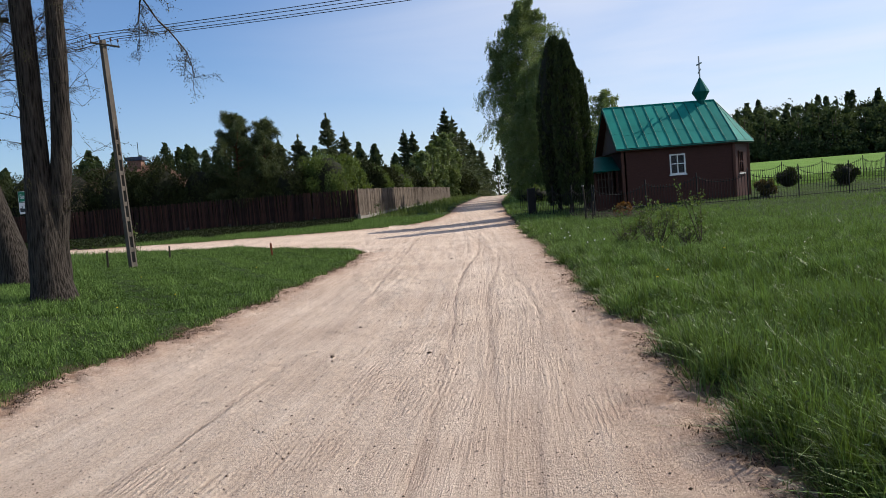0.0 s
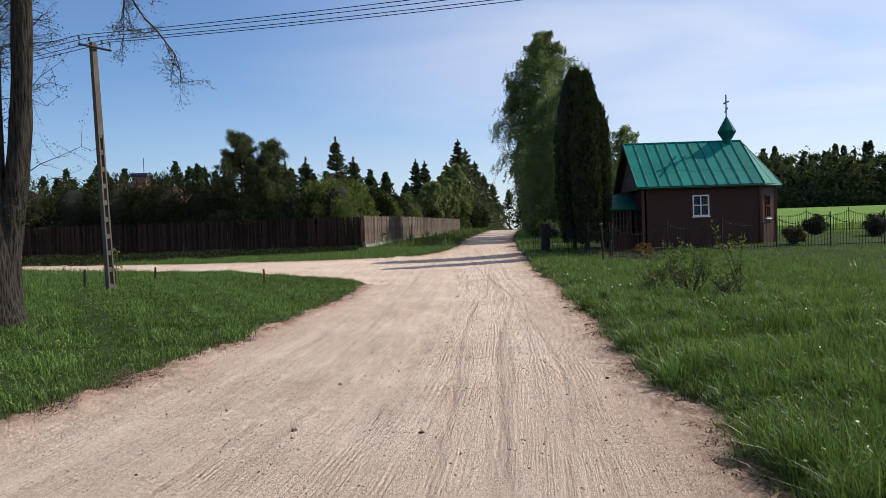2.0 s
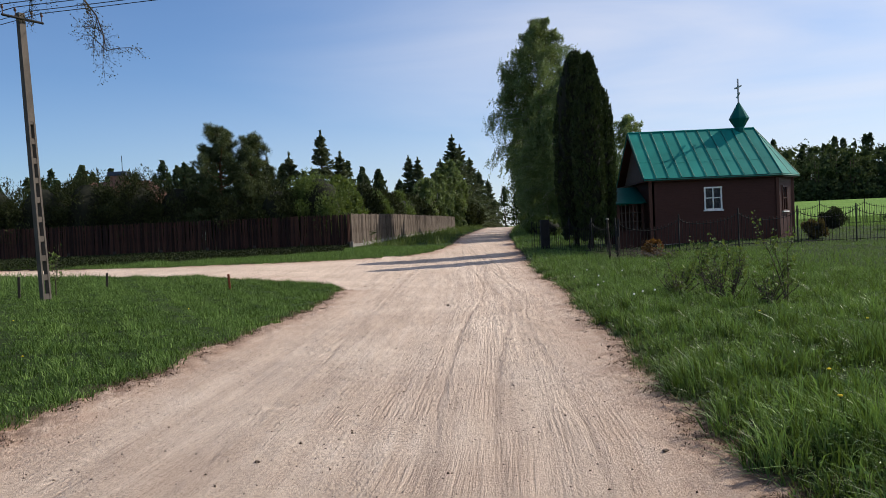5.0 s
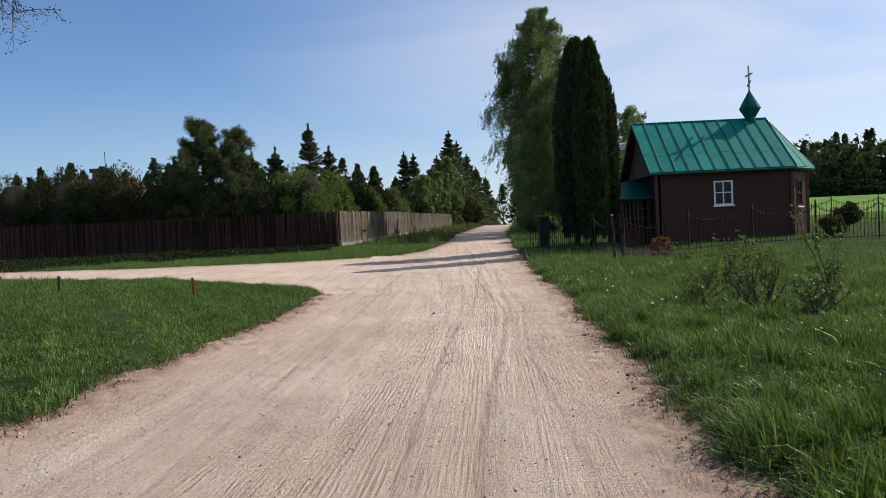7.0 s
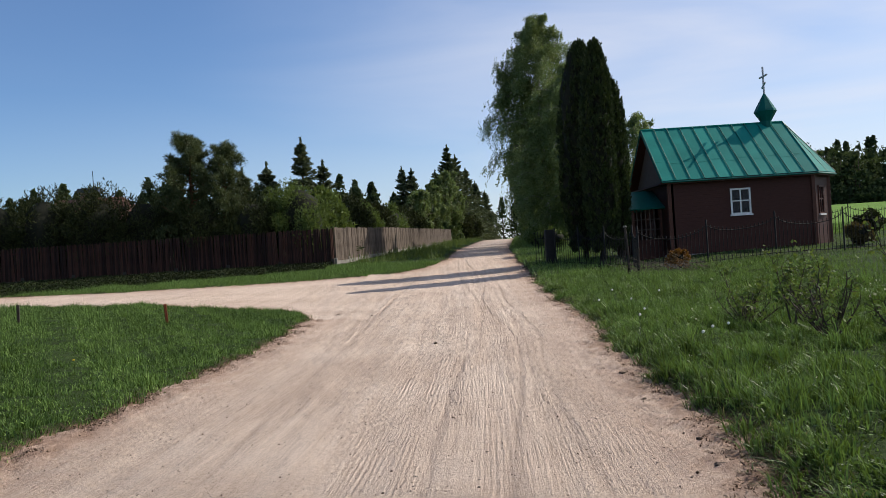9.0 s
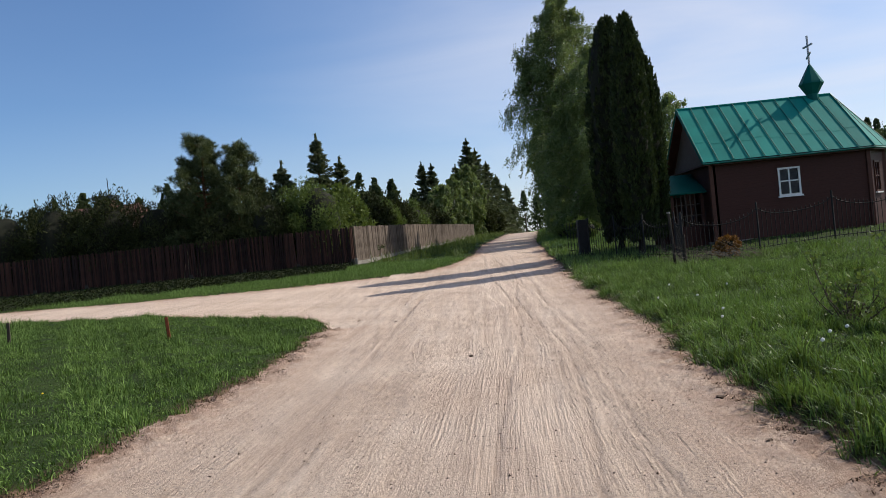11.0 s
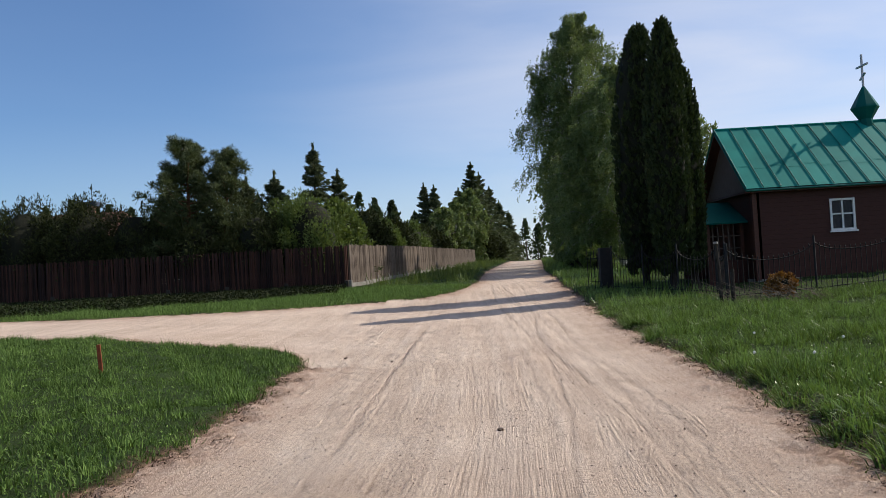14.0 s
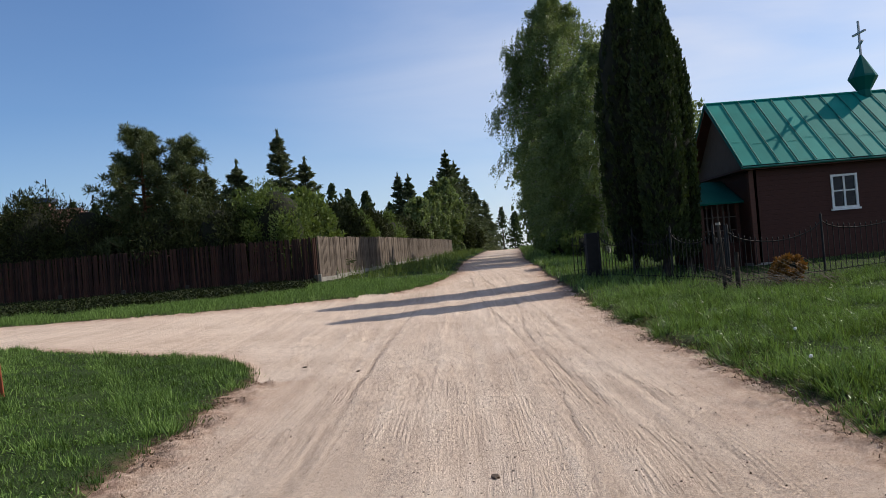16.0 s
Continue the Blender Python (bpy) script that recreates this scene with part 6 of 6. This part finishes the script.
    x, y = scatter(rng, 60000, -36, -12, 14, 42, lambda x, y: road_depth(x, y) < -.05)
    blades("meadow_grass", x, y, rng.uniform(.1, .3, len(x)), rng.uniform(.006, .013, len(x)), rng.normal(0, .3, (len(x), 2)), M_LAWN, "green grass beside the side road", np.clip(rng.normal(.5, .2, len(x)), 0, 1), rng, segs=1)
    x, y = scatter(rng, 90000, -34, 40, -22, 30, lambda x, y: (road_depth(x, y) < -.05) & ((x > 8) | (x < -11) | (y < 3)) & fade(rng, x, y, -34, 40, -22, 40, 7))
    blades("meadow_grass", x, y, rng.uniform(.1, .32, len(x)), rng.uniform(.006, .014, len(x)), rng.normal(0, .35, (len(x), 2)), M_GRASS, "green meadow grass on either side of the road", np.clip(rng.normal(.42, .22, len(x)), 0, 1), rng, segs=1)
    # verges along the wooden fence
    x, y = scatter(rng, 150000, -34, 9, 36, 95, lambda x, y: (road_depth(x, y) < -.05) & (x < far_left_edge(np.maximum(y, 37)) + .2) & ((y < 42.1) | (x > -4.2 + (y - 42.3) * .1)) & (rng.random(len(x)) < np.clip(.5 - shade_side(x, y), .04, 1)))
    h = rng.uniform(.05, .15, len(x)) * (1 + .6 * wave(x, y, 1.3))
    blades("verge_grass", x, y, np.clip(h, .04, .5), rng.uniform(.006, .014, len(x)), rng.normal(0, .35, (len(x), 2)), M_LAWN, "green grass verge below the wooden fence", np.clip(rng.normal(.36, .24, len(x)), 0, 1), rng, segs=1)
    x, y = scatter(rng, 60000, 3, 16, 31, 118, lambda x, y: (road_depth(x, y) < -.05) & (x - right_edge(y) < 3.5) & (x > right_edge(y)))
    blades("verge_grass", x, y, rng.uniform(.1, .4, len(x)), rng.uniform(.008, .018, len(x)), rng.normal(0, .35, (len(x), 2)), M_GRASS, "green grass verge below the birches", np.clip(rng.normal(.5, .22, len(x)), 0, 1), rng, segs=1)
    x, y = scatter(rng, 90000, -17, .6, 34.2, 42, lambda x, y: (road_depth(x, y) < .02) & (y > 33.8) & (rng.random(len(x)) < np.clip(.6 - shade_side(x, y), .05, 1)))
    blades("verge_grass", x, y, rng.uniform(.07, .2, len(x)) * (1 + .4 * wave(x, y, 1.9, 3)), rng.uniform(.006, .013, len(x)), rng.normal(0, .5, (len(x), 2)), M_LAWN, "leafy sunlit grass verge below the wooden fence", np.clip(rng.normal(.6, .26, len(x)), 0, 1), rng, segs=1)
    # dark leaves added over the painted shade before the wooden fence
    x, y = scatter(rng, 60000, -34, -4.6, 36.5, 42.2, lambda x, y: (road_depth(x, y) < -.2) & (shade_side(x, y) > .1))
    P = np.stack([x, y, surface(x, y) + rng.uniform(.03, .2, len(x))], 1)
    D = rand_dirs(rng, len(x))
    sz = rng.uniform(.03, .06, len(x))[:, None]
    tagged(new("ground_ivy", leaf_mesh("ground_ivy", P, cross_dirs(rng, D) * sz * .7, D * sz, M_HEDGE, np.clip(rng.normal(.12, .15, len(x)), 0, 1))), "low dark green leaves added for the shade before the wooden fence", "ground cover", kind="stuff")
    # weeds and low shoots along the foot of the roadside fence
    x, y = scatter(rng, 30000, -4.5, 9, 43, 112, lambda x, y: (x < far_left_edge(y) - .3) & (x > -4.1 + (y - 42.3) * .1) & (wave(x, y, .9, 3) > .1))
    blades("tall_weeds", x, y, rng.uniform(.2, .7, len(x)), rng.uniform(.01, .03, len(x)), rng.normal(0, .4, (len(x), 2)), M_SHRUB, "tall weeds at the foot of the roadside fence", np.clip(rng.normal(.5, .22, len(x)), 0, 1), rng, segs=1)


meadow()


# ---- pebbles, clods, dandelions ----
def pebbles():
    rng = np.random.default_rng(55)
    octa = np.array([(1, 0, 0), (0, 1, 0), (-1, 0, 0), (0, -1, 0), (0, 0, 1), (0, 0, -1)], float)
    tri = np.array([(0, 1, 4), (1, 2, 4), (2, 3, 4), (3, 0, 4), (1, 0, 5), (2, 1, 5), (3, 2, 5), (0, 3, 5)])
    for name, n, lo, hi, mat, label in (("pebbles", 7000, .003, .009, M_STONE, "small pale pebbles scattered over the sand road"), ("clods", 2200, .003, .011, M_CLOD, "dark earth clods scattered over the sand road")):
        x, y = scatter(rng, n * 2, -4.5, 4, 2, 30, lambda x, y: road_depth(x, y) > .1, 1.5)
        x, y = x[:n], y[:n]
        s = lo + (hi - lo) * rng.random(len(x)) ** 3
        p = np.stack([x, y, surface(x, y) + s * .3], 1)
        V = p[:, None, :] + octa[None] * (s[:, None] * rng.uniform(.6, 1.3, (len(x), 3)))[:, None, :] * rng.uniform(.75, 1.2, (len(x), 6, 1))
        F = (np.arange(len(x))[:, None, None] * 6 + tri[None]).reshape(-1, 3)
        tagged(new(name, raw_mesh(name, V.reshape(-1, 3), F, mat)), label, "stones", kind="stuff")


pebbles()


def clod(x, y, r, seed):
    rng = random.Random(seed)
    bm = bmesh.new()
    bmesh.ops.create_icosphere(bm, subdivisions=2, radius=r)
    for v in bm.verts:
        v.co = Vector((v.co.x * 1.3, v.co.y, v.co.z * .5)) * rng.uniform(.6, 1.25)
    ob = part("earth_clod", bm, M_CLOD, None)
    ob.matrix_basis = pose(x, y, lz(x, y) + r * .25, 0, 0, rng.uniform(0, 360))
    tagged(ob, "dark lump of earth on the road margin", "clod", "earth clods")


for i, (x, y, r) in enumerate(((2.03, 12.4, .04), (1.85, 11.9, .018), (2.1, 13.0, .02), (2.1, 14.4, .022), (1.55, 8.9, .02), (-.2, 7.2, .02), (-1.18, 7.35, .024), (-1.08, 9.1, .02), (2.2, 15.6, .03), (-2.05, 25.05, .028), (-1.2, 24.3, .022), (.24, 19.2, .03))):
    clod(x, y, r, i)


def dandelion(x, y, h, fluffy):
    z = lz(x, y)
    g = thing("dandelion", x, y, z, "white dandelion seed head in the grass" if fluffy else "yellow dandelion flower in the grass", "flower", "dandelions")
    rod("stem", [(0, 0, -.02), (.01, 0, h * .6), (0, 0, h)], .003, M_SHRUB, g, sides=4)
    bm = bmesh.new()
    bmesh.ops.create_icosphere(bm, subdivisions=1, radius=.017 if fluffy else .018)
    for v in bm.verts:
        v.co = v.co * random.Random(round(v.co.x * 999)).uniform(.85, 1.15) + Vector((0, 0, h))
        if not fluffy:
            v.co.z = h + (v.co.z - h) * .45
    part("seed_head" if fluffy else "flower_head", bm, M_FLUFF if fluffy else M_YELLOW, g)


for x, y in ((3.12, 15.75), (3.35, 16.1), (3.6, 16.3), (3.05, 20.6), (3.5, 20.2), (2.95, 17.6), (3.2, 18.3), (3.6, 22.0), (4.2, 21.0)):
    dandelion(x, y, .3, True)
for x, y in ((2.5, 8.6), (2.9, 9.5), (3.9, 13.0), (-4.9, 11.0), (-4.6, 12.6), (-6.2, 15.2), (-4.4, 17.5), (4.6, 12.0)):
    dandelion(x, y, .27 if x > 0 else .17, False)
